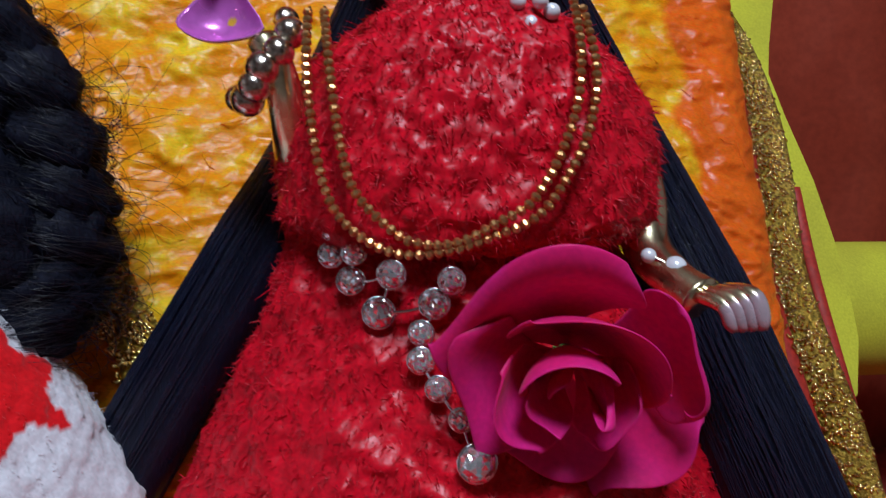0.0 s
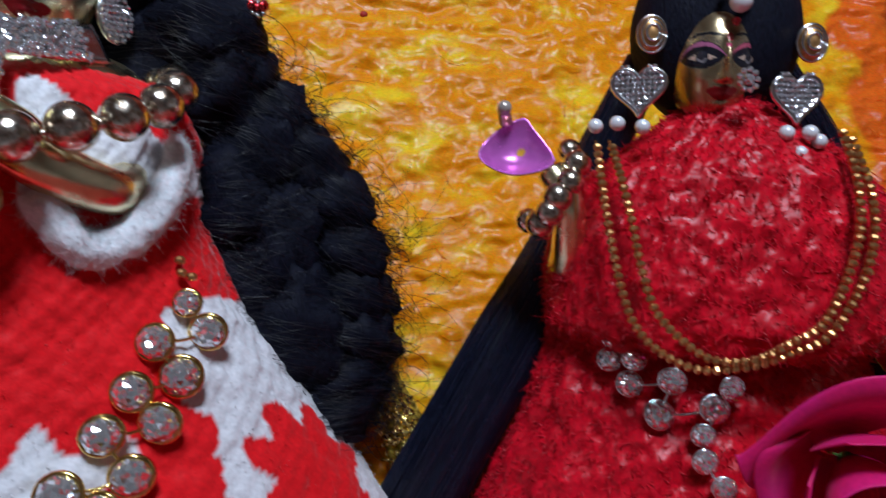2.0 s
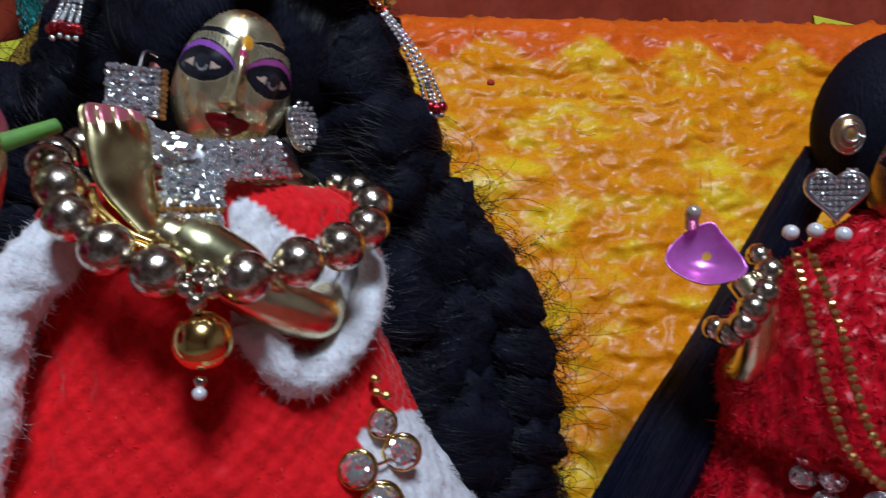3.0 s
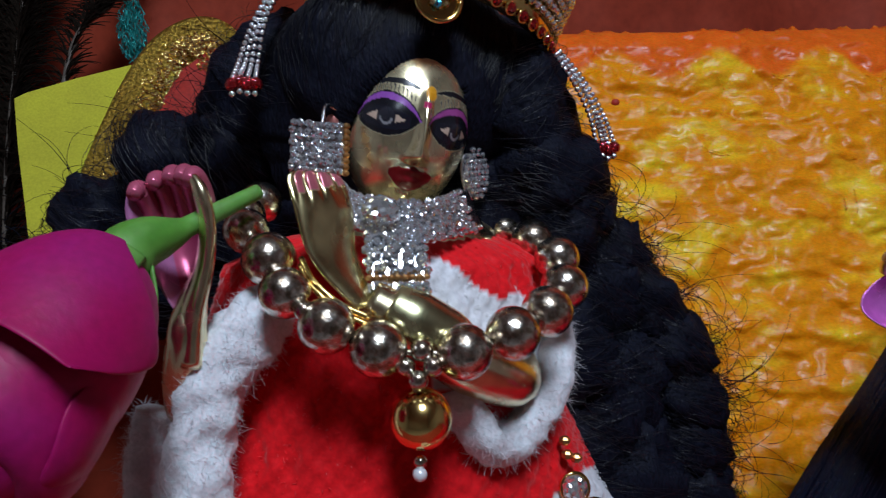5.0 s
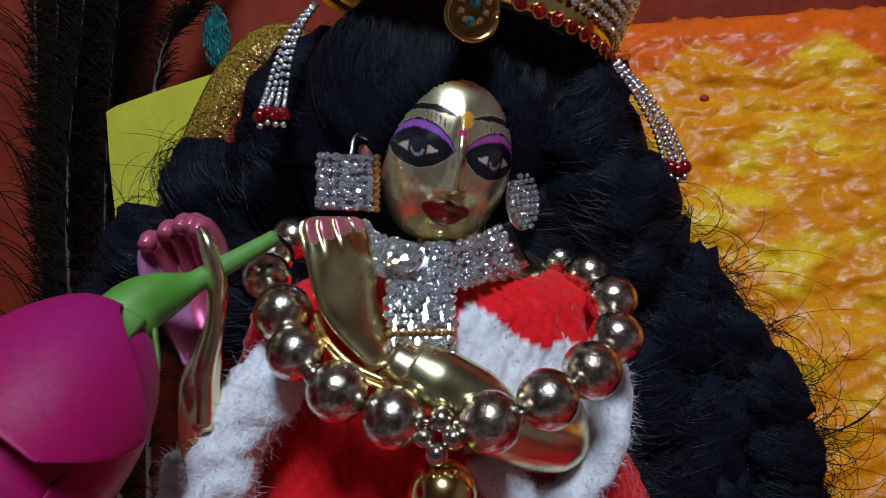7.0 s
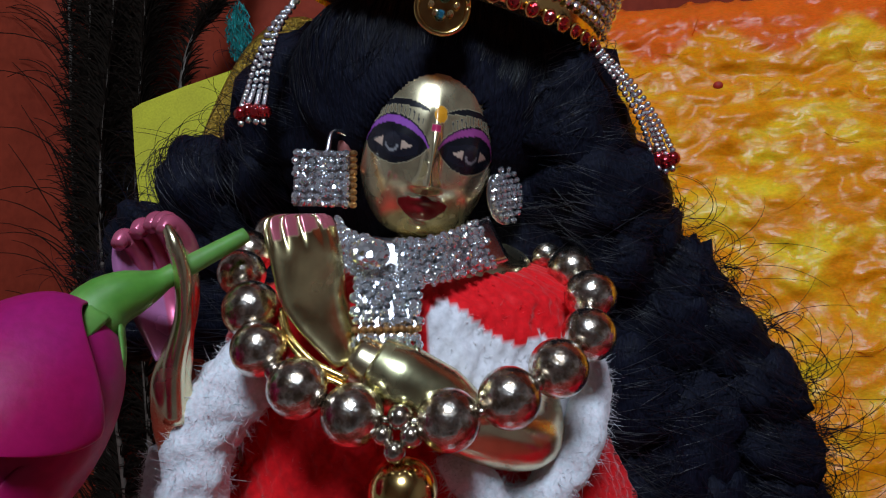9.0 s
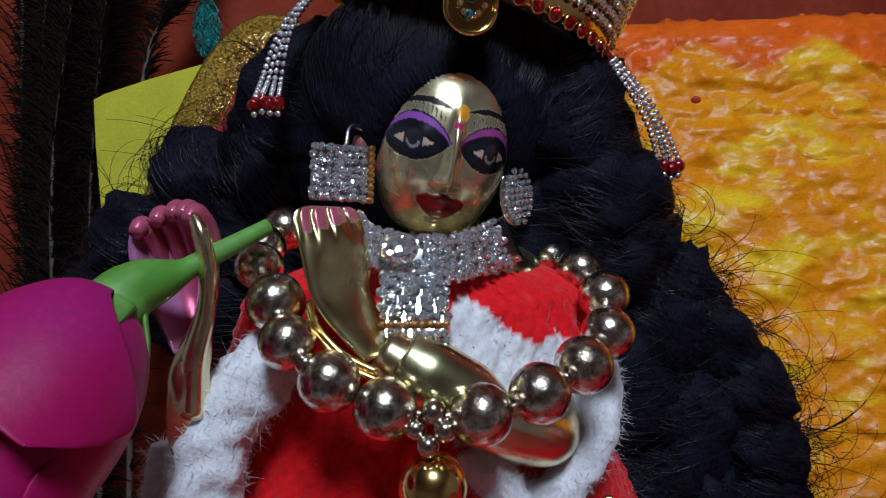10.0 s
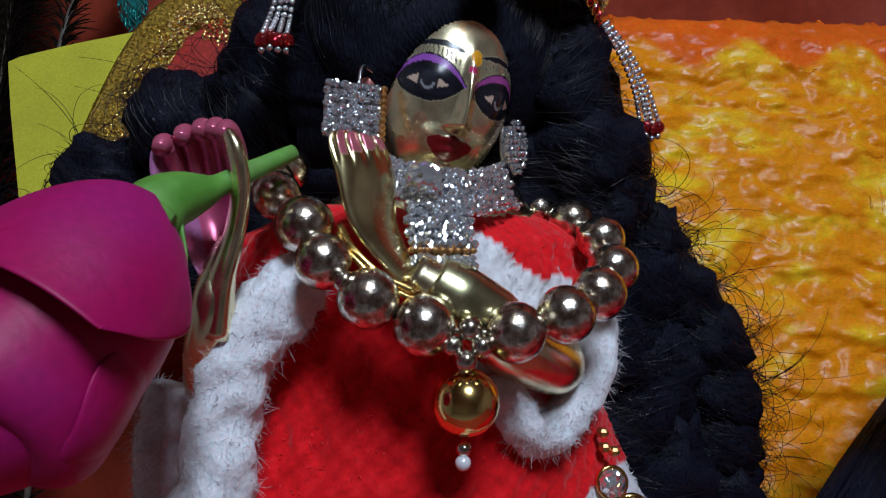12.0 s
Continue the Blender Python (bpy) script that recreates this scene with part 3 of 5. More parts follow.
    for x, y, top in ((-0.2062, 0.0962, 0.2684), (-0.2034, 0.0978, 0.2702), (-0.2004, 0.0982, 0.2712), (-0.1974, 0.0972, 0.2712), (-0.1946, 0.0955, 0.2706)):
        fg.limb([(x, y + 0.0055, top - 0.0085), (x, y + 0.0035, top - 0.0035), (x + 0.0002, y + 0.0005, top - 0.0005), (x + 0.0005, y - 0.0018, top - 0.0016)], [0.0018, 0.002, 0.0019, 0.0012], 18, PINK * np.array((1.15, 0.9, 1.2)), 0.35)
    return fg.finish("brass_figurine", "polished brass flute-player figurine with painted eyes and lips")


def lotus_figure():
    fg = Figure()
    fg.add_painted(*head_mesh(0.0108, 0.0136, 0.0166, HEAD_B, (0.35, 0.1, 0.2), (0.35, 0.03, 0.03), 190, 160, face_tone=np.array((0.45, 0.34, 0.2))))
    fg.limb([(0.002, 0.186, 0.252), (0.003, 0.188, 0.24), (0.004, 0.188, 0.2), (0.004, 0.19, 0.1), (0.004, 0.19, 0.003)], [0.008, 0.009, 0.018, 0.022, 0.04])
    # raised arm with a cupped palm
    fg.limb([(-0.03, 0.186, 0.222), (-0.037, 0.183, 0.207), (-0.0372, 0.173, 0.213), (-0.038, 0.1655, 0.226), (-0.0425, 0.1675, 0.2345)], [0.006, 0.006, 0.005, 0.004, 0.004], 36)
    # lowered arm
    fg.limb([(0.04, 0.185, 0.22), (0.052, 0.187, 0.2), (0.053, 0.18, 0.185), (0.057, 0.169, 0.1775), (0.061, 0.163, 0.1735)], [0.007, 0.007, 0.006, 0.0052, 0.006], 30, BRASS)
    for k in range(4):
        b0 = (0.0595 + 0.0018 * k, 0.1615 - 0.0008 * k, 0.1755 + 0.0003 * k)
        fg.finger([b0, (b0[0] + 0.0042, b0[1] - 0.006, b0[2] - 0.0022 + 0.0006 * k), (b0[0] + 0.0062, b0[1] - 0.0072, b0[2] - 0.0078)], 0.0021, np.array((0.55, 0.42, 0.46)))
    # cupped palm as a shallow bowl
    verts, faces, cols, met = [], [], [], []
    nu, nv = 30, 14
    for layer in (0, 1):
        for j in range(nv + 1):
            r = j / nv
            for i in range(nu):
                a = 2 * math.pi * i / nu
                rx = 0.0098 * (1 + 0.12 * math.cos(3 * a + 0.5) - (0.25 if math.sin(a) > 0.6 else 0) * 0.4)
                px, pz = rx * r * math.cos(a), 0.0082 * r * math.sin(a)
                if pz > 0:
                    px *= 1 - 0.62 * (pz / 0.0082) ** 1.3
                    pz *= 1.15
                dep = 0.0042 * (1 - r * r) - 0.0035 * (r ** 4) * max(0, -math.sin(a)) + layer * 0.0011
                verts.append((px, dep, pz))
                c = (0.58, 0.14, 0.52)
                if math.hypot(px - 0.001, pz - 0.0012) < 0.0011 and layer == 0:
                    c = (0.8, 0.45, 0.05)
                cols.append(BRASS if layer else c)
                met.append(1.0 if layer else 0.35)
        o = layer * (nv + 1) * nu
        for j in range(nv):
            for i in range(nu):
                i2 = (i + 1) % nu
                q = (o + j * nu + i, o + (j + 1) * nu + i, o + (j + 1) * nu + i2, o + j * nu + i2)
                faces.append(q if layer == 0 else q[::-1])
    o1 = nv * nu
    o2 = (nv + 1) * nu + nv * nu
    for i in range(nu):
        i2 = (i + 1) % nu
        faces.append((o1 + i, o2 + i, o2 + i2, o1 + i2))
    m = pose(-0.052, 0.1665, 0.2400, -18, 14, -8)
    v = np.array(verts) @ np.array(m.to_3x3()).T + np.array(m.translation)
    fg.add_painted(v, faces, np.array(cols), np.array(met))
    fg.finger([(-0.0545, 0.1695, 0.2475), (-0.055, 0.167, 0.2505), (-0.0545, 0.164, 0.2515)], 0.0019, np.array((0.5, 0.42, 0.38)))
    return fg.finish("brass_figurine", "painted brass lady figurine with one raised lilac palm")


flute_figure()
lotus_figure()


# ---- robes ----
def profile(z, table):
    zs = [q[0] for q in table]
    return [float(np.interp(z, zs, [q[k] for q in table])) for k in range(1, len(table[0]))]


ROBE_A = [(0.0, 0.125, 0.09), (0.12, 0.1, 0.054), (0.15, 0.085, 0.044), (0.174, 0.0685, 0.037), (0.2, 0.051, 0.032), (0.222, 0.04, 0.0295), (0.24, 0.0405, 0.0285), (0.252, 0.037, 0.025), (0.256, 0.03, 0.0205), (0.2585, 0.022, 0.0155), (0.2595, 0.012, 0.01)]


def robe_a_point(az, z, out=0.0):
    a, b = profile(z, ROBE_A)
    x, y = (a + out) * math.sin(az), -(b + out) * math.cos(az)
    c, s = math.cos(radians(30)), math.sin(radians(30))
    return (-0.1715 + c * x - s * y, 0.1405 + s * x + c * y, z)


def robe_a_color(az, z):
    red, white = np.array((0.78, 0.008, 0.014)), np.array((0.74, 0.74, 0.78))
    deg = math.degrees(az)
    n = fbm((deg * 0.02, z * 60, 0), 1.6)
    if 2 < deg < 120 and z > 0.228:
        line = float(np.interp(deg, (2, 6, 12, 21, 28, 36, 42, 50, 70, 120), (0.2515, 0.2535, 0.2515, 0.247, 0.245, 0.2468, 0.244, 0.239, 0.236, 0.23))) + 0.001 * n
        return red if z > line else white
    if (deg > 33 + 5 * n and z < 0.2 + 0.003 * n) or (-4 < deg < 15 + 4 * math.sin(z * 300) and z < 0.176 + 0.003 * math.sin(deg * 0.5) + 0.002 * n):
        ds, dz = (deg - 55) * 0.00096, z - 0.158
        ang = math.atan2(dz, ds)
        star = 0.0155 * (1 + 0.2 * math.cos(7 * ang + 0.6) + 0.06 * math.cos(13 * ang))
        return red if math.hypot(ds, dz) < star else white
    return red


def robe_a():
    robe = empty("plush_robe", (-0.1715, 0.1405, 0.0))
    nz, na = 190, 330
    verts, faces, cols = [], [], []
    for k in range(nz + 1):
        z = 0.001 + 0.2585 * (k / nz) ** 0.75
        for i in range(na):
            az = 2 * math.pi * i / na - math.pi
            lump = 0.0011 * fbm((math.sin(az) * 5, math.cos(az) * 5, z * 100), 1.6) + 0.00045 * math.sin(az * 60 + 2 * fbm((az, z * 40, 2), 2)) * math.sin(z * 1300) * (z > 0.1)
            fold = 0.003 * math.sin(az * 9 + z * 20) * max(0, (0.2 - z) / 0.2)
            verts.append(robe_a_point(az, z, lump + fold))
            cols.append(robe_a_color(az, z))
    for k in range(nz):
        for i in range(na):
            i2 = (i + 1) % na
            faces.append((k * na + i, k * na + i2, (k + 1) * na + i2, (k + 1) * na + i))
    body = mesh_part("robe_body", verts, faces, M["wool"], paint=np.array(cols), label="red and white knitted plush")
    put(body, robe)
    rng = np.random.default_rng(7)
    n = 6000
    az = rng.uniform(-1.9, 1.9, n)
    z = rng.uniform(0.13, 0.2575, n)
    roots = np.array([robe_a_point(p, q, -0.0002) for p, q in zip(az, z)])
    outer = np.array([robe_a_point(p, q, 0.01) for p, q in zip(az, z)])
    nrm = outer - roots
    nrm /= np.linalg.norm(nrm, axis=1)[:, None]
    v, f, idx = fibres(roots, nrm, 0.0009, 0.00013, rng, 0.0, 0.9)
    c = np.array([robe_a_color(p, q) * rng.uniform(0.95, 1.3) for p, q in zip(az, z)])
    put(tagged(mesh_part("robe_nap", v, f, M["wool"], paint=np.clip(c, 0, 0.9)[idx]), "short red and white plush pile", kind="stuff"), robe)
    return tagged(robe, "red and white knitted plush robe with fluffy white trim", "robe")


robe_one = robe_a()


def fluffy_trim(points, radius, n, seed, parent, label):
    """A lumpy white wool roll with loose fibres."""
    rng = np.random.default_rng(seed)
    p, around = smooth_path(points, n), 30
    v, f = tube(p, radius, around)
    for i in range(len(v)):
        c = p[i // around]
        d = v[i] - c
        v[i] = c + d * (1 + 0.24 * fbm(v[i], 210) + 0.1 * fbm(v[i], 520, 2))
    trim = mesh_part("white_trim", v, f, M["white_wool"], label=label)
    put(trim, parent)
    k = rng.integers(0, len(v), 4200)
    nr = v[k] - p[k // around]
    nr /= np.linalg.norm(nr, axis=1)[:, None] + 1e-9
    fv, ff, _ = fibres(v[k] + rng.normal(size=(len(k), 3)) * 0.0003 - nr * 0.0004, nr, 0.0014, 0.00008, rng, 0.2, 1.4)
    fuzz = mesh_part("trim_fuzz", fv, ff, M["white_wool"])
    fuzz.parent = trim
    tagged(fuzz, "loose white wool fibres", kind="stuff")


fluffy_trim([(-0.183, 0.108, 0.2462), (-0.1875, 0.1045, 0.2425), (-0.193, 0.1, 0.2335), (-0.1955, 0.0975, 0.222), (-0.1962, 0.095, 0.208), (-0.2, 0.09, 0.19)], np.interp(np.linspace(0, 1, 50), [0, 0.06, 0.2, 1], [0.0025, 0.0052, 0.0062, 0.0062]), 50, 21, robe_one, "fluffy white sleeve trim")
fluffy_trim([(-0.1335, 0.141, 0.242), (-0.1322, 0.138, 0.234), (-0.1345, 0.132, 0.224), (-0.14, 0.1255, 0.2165), (-0.1455, 0.12, 0.2165), (-0.1495, 0.1165, 0.2235), (-0.151, 0.1165, 0.228)], np.interp(np.linspace(0, 1, 50), [0, 0.08, 0.25, 1], [0.0015, 0.0032, 0.0042, 0.0042]), 50, 22, robe_one, "fluffy white cuff trim")

fluffy_trim([(-0.2125, 0.1095, 0.2235), (-0.2145, 0.108, 0.213), (-0.213, 0.106, 0.2), (-0.212, 0.105, 0.188)], 0.0042, 34, 23, robe_one, "fluffy white hem trim")

DRESS_CAPE = [(0.1835, 0.030, 0.022), (0.187, 0.043, 0.0305), (0.193, 0.0485, 0.034), (0.205, 0.050, 0.0335), (0.22, 0.0465, 0.031), (0.232, 0.039, 0.027), (0.242, 0.026, 0.021), (0.25, 0.014, 0.0145), (0.2535, 0.0095, 0.011)]
DRESS_SKIRT = [(0.0, 0.112, 0.1), (0.06, 0.095, 0.075), (0.13, 0.068, 0.043), (0.165, 0.051, 0.03), (0.185, 0.045, 0.022), (0.195, 0.042, 0.02)]


def dress_part(name, table, z0, z1, nz, na, center, seed, parent, label, crush):
    verts, faces = [], []
    for k in range(nz + 1):
        z = z0 + (z1 - z0) * k / nz
        a, b = profile(z, table)
        for i in range(na):
            az = 2 * math.pi * i / na - math.pi
            s, c = math.sin(az), math.cos(az)
            q = (a * s + seed, b * c * 1.5, z * 0.8)
            o = crush * (0.75 * fbm(q, 120, 2) + 0.35 * fbm(q, 300, 2))
            pleat = 0.004 * math.sin(az * 14 + 8 * z) * max(0, (0.185 - z) / 0.185) if z0 < 0.1 else 0
            verts.append((center[0] + (a + o + pleat) * s, center[1] - (b + o + pleat) * c, z + 0.0012 * fbm((s * 3, c * 3, z * 40 + seed), 2)))
    for k in range(nz):
        for i in range(na):
            i2 = (i + 1) % na
            faces.append((k * na + i, k * na + i2, (k + 1) * na + i2, (k + 1) * na + i))
    ob = mesh_part(name, verts, faces, M["velvet"], label=label)
    put(ob, parent)
    rng = np.random.default_rng(seed)
    v = np.array(verts)
    ok = np.where((v[:, 2] > 0.12) & (v[:, 1] < center[1] + 0.012))[0]
    pick = rng.choice(ok, 15000)
    nr = v[pick] - np.array((center[0], center[1], 0)) * (1, 1, 0) - np.array((0, 0, 1)) * v[pick][:, 2:3]
    nr[:, 1] *= 1.6
    nr /= np.linalg.norm(nr, axis=1)[:, None]
    root = v[pick] + rng.normal(size=(len(pick), 3)) * 0.0004 - nr * 0.0006
    fv, ff, _ = fibres(root, nr, 0.0017, 0.0003, rng, 0.8, 0.9, 2)
    pile = mesh_part("velvet_nap", fv, ff, M["velvet"])
    pile.parent = ob
    tagged(pile, "short crushed velvet pile", kind="stuff")
    return ob


dress = empty("velvet_dress", (0.004, 0.188, 0.0))
dress_part("cape", DRESS_CAPE, 0.1835, 0.2535, 150, 400, (0.0065, 0.1855), 31, dress, "crimson crushed velvet cape", 0.0024)
dress_part("skirt", DRESS_SKIRT, 0.001, 0.195, 260, 420, (0.002, 0.19), 32, dress, "crimson crushed velvet skirt", 0.0026)
tagged(dress, "crimson crushed velvet dress with a round cape", "dress")


# ---- hair ----
def strands_on(paths, radius, sides=3):
    return merge([tube(p, np.linspace(radius, radius * 0.4, len(p)), sides, caps=False) for p in paths])


def lock(center, size, turn, rng, n_strands):
    """One fat curl: a knobbly core and hairs wound round it."""
    v, f = ball((0, 0, 0), size, 28, 18)
    for i in range(len(v)):
        v[i] *= 1 + 0.3 * fbm(v[i] + center, 130) + 0.08 * fbm(v[i] + center, 900, 2)
    rot = np.array(Euler([radians(q) for q in turn]).to_matrix())
    core = (v @ rot.T + center, f)
    hairs = []
    for _ in range(n_strands):
        a0, tilt = rng.uniform(0, 2 * math.pi), rng.normal() * 0.35
        off, span = rng.uniform(-0.85, 0.85), rng.uniform(1.2, 3.0)
        ring = math.sqrt(max(0.05, 1 - off * off)) * rng.uniform(0.96, 1.22)
        t = np.linspace(0, span, 9)
        p = np.stack([ring * np.cos(a0 + t), ring * np.sin(a0 + t), off + tilt * np.sin(t)], 1) * np.array(size)
        hairs.append(p @ rot.T + center)
    return core, hairs


def wisps(anchor_points, outward, rng, n, length, parent, name="stray_hair"):
    """Thin stray hairs that curl away from the wig."""
    out = []
    for _ in range(n):
        k = rng.integers(0, len(anchor_points))
        p = np.array(anchor_points[k]) + rng.normal(size=3) * 0.003
        d = np.array(outward[k]) + rng.normal(size=3) * 0.55
        d /= np.linalg.norm(d)
        side = np.cross(d, rng.normal(size=3))
        side /= np.linalg.norm(side)
        ln, bend = length * rng.uniform(0.3, 1.2), rng.uniform(0.8, 5.0)
        pts, q, ang = [p], p, 0.0
        for s in range(12):
            ang += bend / 12 * rng.uniform(0.5, 1.5)
            q = q + ln / 12 * (math.cos(ang) * d + math.sin(ang) * side)
            pts.append(q)
        out.append(np.array(pts))
    ob = mesh_part(name, *strands_on(out, 0.00012), M["hair"])
    put(ob, parent)
    return tagged(ob, "fine stray curly hairs", kind="stuff")


def wig_a():
    wig = empty("curly_wig", tuple(HEAD_A.translation))
    rng = np.random.default_rng(41)
    # combed dome that springs from the hairline and swells out to the crown
    def dome(az, ph, out=0.0):
        x, y, z = math.sin(ph) * math.sin(az), -math.sin(ph) * math.cos(az), math.cos(ph)
        lump = 1 + 0.045 * fbm((x, y, z), 3) + out
        big = Vector((0.0345 * x * lump + 0.001, 0.031 * y * lump + 0.0125, 0.035 * z * lump + 0.0045))
        low = Vector((0.0147 * x, 0.0152 * y, 0.0196 * z))
        hairline = math.hypot(x / 0.97, (z + 0.35) / 1.02) if y < 0 else 2.0
        if hairline < 1:
            f = 0.0
        else:
            f = min(1.0, (hairline - 1.0) / 0.16)
        f = math.sqrt(f)
        inset = 0.0035 if hairline < 0.97 else 0.0
        p = low * (1 - f) + big * f
        return HEAD_A @ (p + Vector((0, inset, 0)))

    nu, nv = 160, 90
    verts, faces = [], []
    for j in range(nv + 1):
        for i in range(nu + 1):
            verts.append(dome(radians(-180 + 360 * i / nu), math.pi * j / nv * 0.93))
    for j in range(nv):
        for i in range(nu):
            a = j * (nu + 1) + i
            faces.append((a, a + nu + 1, a + nu + 2, a + 1))
    put(mesh_part("wig_cap", verts, faces, M["hair"], label="combed black hair"), wig)
    combed = []
    for _ in range(1500):
        az = rng.uniform(-2.0, 2.0)
        az1 = az + math.copysign(rng.uniform(0.0, 0.5), az)
        ph0 = rng.uniform(0.1, 0.9)
        ph1 = ph0 + rng.uniform(0.3, 0.9)
        pts = []
        for q in np.linspace(0, 1, 12):
            a, ph = az + (az1 - az) * q, ph0 + (ph1 - ph0) * q
            x, y, z = math.sin(ph) * math.sin(a), -math.sin(ph) * math.cos(a), math.cos(ph)
            if y < 0 and math.hypot(x / 0.97, (z + 0.35) / 1.02) < 1.02:
                break
            pts.append(np.array(dome(a, ph, 0.014 + 0.012 * math.sin(40 * az))))
        if len(pts) > 3:
            combed.append(np.array(pts))
    put(tagged(mesh_part("combed_hair", *strands_on(combed, 0.00012), M["strand"]), "combed black strands", kind="stuff"), wig)
    # curls: place, size, turn
    curls = [((-0.2068, 0.150, 0.2945), (0.0122, 0.012, 0.0168), (0, 20, 20)), ((-0.214, 0.150, 0.2805), (0.0125, 0.011, 0.0105), (0, 50, 10)),
             ((-0.236, 0.150, 0.2775), (0.0125, 0.011, 0.0105), (0, 60, 0)), ((-0.2555, 0.150, 0.262), (0.011, 0.011, 0.012), (0, 20, 0)),
             ((-0.226, 0.156, 0.262), (0.02, 0.012, 0.014), (0, 20, 0)), ((-0.268, 0.152, 0.245), (0.014, 0.011, 0.010), (0, 10, 0)),
             ((-0.24, 0.155, 0.245), (0.02, 0.012, 0.012), (0, 0, 0)),
             ((-0.1435, 0.164, 0.291), (0.0125, 0.013, 0.020), (0, -15, 20)), ((-0.137, 0.167, 0.272), (0.014, 0.014, 0.013), (0, 20, 30)),
             ((-0.126, 0.175, 0.2615), (0.012, 0.012, 0.010), (0, 40, 30)), ((-0.1175, 0.178, 0.251), (0.0118, 0.012, 0.009), (0, 35, 30)),
             ((-0.1085, 0.181, 0.2385), (0.0118, 0.012, 0.0095), (0, 35, 30)), ((-0.1005, 0.183, 0.2255), (0.0115, 0.012, 0.0092), (0, 30, 30)),
             ((-0.0965, 0.184, 0.2125), (0.0115, 0.012, 0.0092), (0, 25, 30)), ((-0.0935, 0.184, 0.1995), (0.012, 0.012, 0.0095), (0, 20, 30)),
             ((-0.0925, 0.183, 0.187), (0.0125, 0.012, 0.0095), (0, 15, 30)), ((-0.0945, 0.181, 0.175), (0.0125, 0.012, 0.009), (0, 5, 30)),
             ((-0.121, 0.174, 0.240), (0.013, 0.012, 0.018), (0, 30, 20)), ((-0.115, 0.173, 0.215), (0.014, 0.012, 0.02), (0, 15, 20)), ((-0.109, 0.172, 0.19), (0.014, 0.012, 0.018), (0, 12, 20)),
             ((-0.128, 0.166, 0.258), (0.010, 0.011, 0.014), (0, 10, 20)), ((-0.125, 0.168, 0.225), (0.012, 0.011, 0.018), (0, 0, 20)), ((-0.12, 0.168, 0.2), (0.012, 0.011, 0.018), (0, 0, 20)),
             ((-0.098, 0.178, 0.166), (0.012, 0.012, 0.009), (0, -5, 30)), ((-0.283, 0.155, 0.236), (0.013, 0.011, 0.010), (0, 10, 0)),
             ((-0.192, 0.158, 0.266), (0.018, 0.013, 0.02), (0, 0, 0)), ((-0.148, 0.166, 0.268), (0.016, 0.01, 0.018), (0, 0, 20))]
    curls = [((p[0] - (0.0055 if p[2] > 0.2 else 0.0075), p[1], p[2]) if p[0] > -0.13 else p, q, r) for p, q, r in curls]
    hairs = []
    for at, size, turn in curls:
        core, hs = lock(np.array(at), tuple(1.12 * q for q in size), turn, rng, 170)
        put(mesh_part("curl", *core, M["hair"]), wig)
        hairs += hs
    put(tagged(mesh_part("curl_hair", *strands_on(hairs, 0.0001), M["strand"]), "wound black hair strands", kind="stuff"), wig)
    right = [c for c in curls if c[0][0] > -0.15 and c[0][1] > 0.17]
    pts = [np.array(c[0]) + np.array((0.009, 0.0, 0.0)) for c in right]
    wisps(pts, [(0.8, 0.0, 0.15)] * len(pts), rng, 620, 0.024, wig)
    left = [c for c in curls if c[0][0] < -0.2]
    pts = [np.array(c[0]) + np.array((-0.006, 0.0, 0.006)) for c in left]
    wisps(pts, [(-0.6, 0.0, 0.5)] * len(pts), rng, 260, 0.024, wig)
    return tagged(wig, "long black curly doll wig with loose frizzy strands", "wig")


wig_a()


def hair_b():
    wig = empty("straight_wig", tuple(HEAD_B.translation))
    rng = np.random.default_rng(43)
    v, f = ball((0.005, 0.1885, 0.274), (0.0235, 0.0195, 0.027), 40, 26)
    put(mesh_part("wig_cap", v, f, M["hair"], label="smooth black hair"), wig)
    for side, path, wide in ((-1, [(-0.013, 0.194, 0.268), (-0.029, 0.198, 0.234), (-0.041, 0.199, 0.206), (-0.0575, 0.195, 0.176), (-0.0895, 0.187, 0.12), (-0.12, 0.182, 0.065), (-0.135, 0.18, 0.014)], 1.0),
                             (1, [(0.022, 0.194, 0.268), (0.043, 0.197, 0.232), (0.06, 0.197, 0.195), (0.0745, 0.19, 0.158), (0.089, 0.182, 0.122), (0.11, 0.175, 0.07), (0.125, 0.172, 0.016)], 1.3)):
        p = smooth_path(path, 60)
        rad = np.interp(np.linspace(0, 1, 60), [0, 0.2, 0.45, 1], [0.006, 0.008, 0.0118 * wide, 0.0138 * wide])
        put(mesh_part("braid", *tube(p, rad, 20, 0.75), M["braid"], label="long glossy black side lock"), wig)
        hairs = []
        tang = np.gradient(p, axis=0)
        tang /= np.linalg.norm(tang, axis=1)[:, None]
        for _ in range(420):
            a, tw = rng.uniform(0, 2 * math.pi), rng.normal() * 0.5
            s0 = rng.integers(0, 36)
            line = []
            for i in range(s0, min(60, s0 + 24), 2):
                u = np.cross(tang[i], (0, 1, 0))
                u /= np.linalg.norm(u)
                w = np.cross(tang[i], u)
                b = a + tw * i / 30
                r = rad[i] * 1.01
                line.append(p[i] + r * (math.cos(b) * u + 0.8 * math.sin(b) * w))
            hairs.append(np.array(line))
        put(tagged(mesh_part("braid_hair", *strands_on(hairs, 0.00016), M["braid_gloss"]), "glossy black straight strands", kind="stuff"), wig)
    return tagged(wig, "black straight doll wig with two long side locks", "wig")


hair_b()


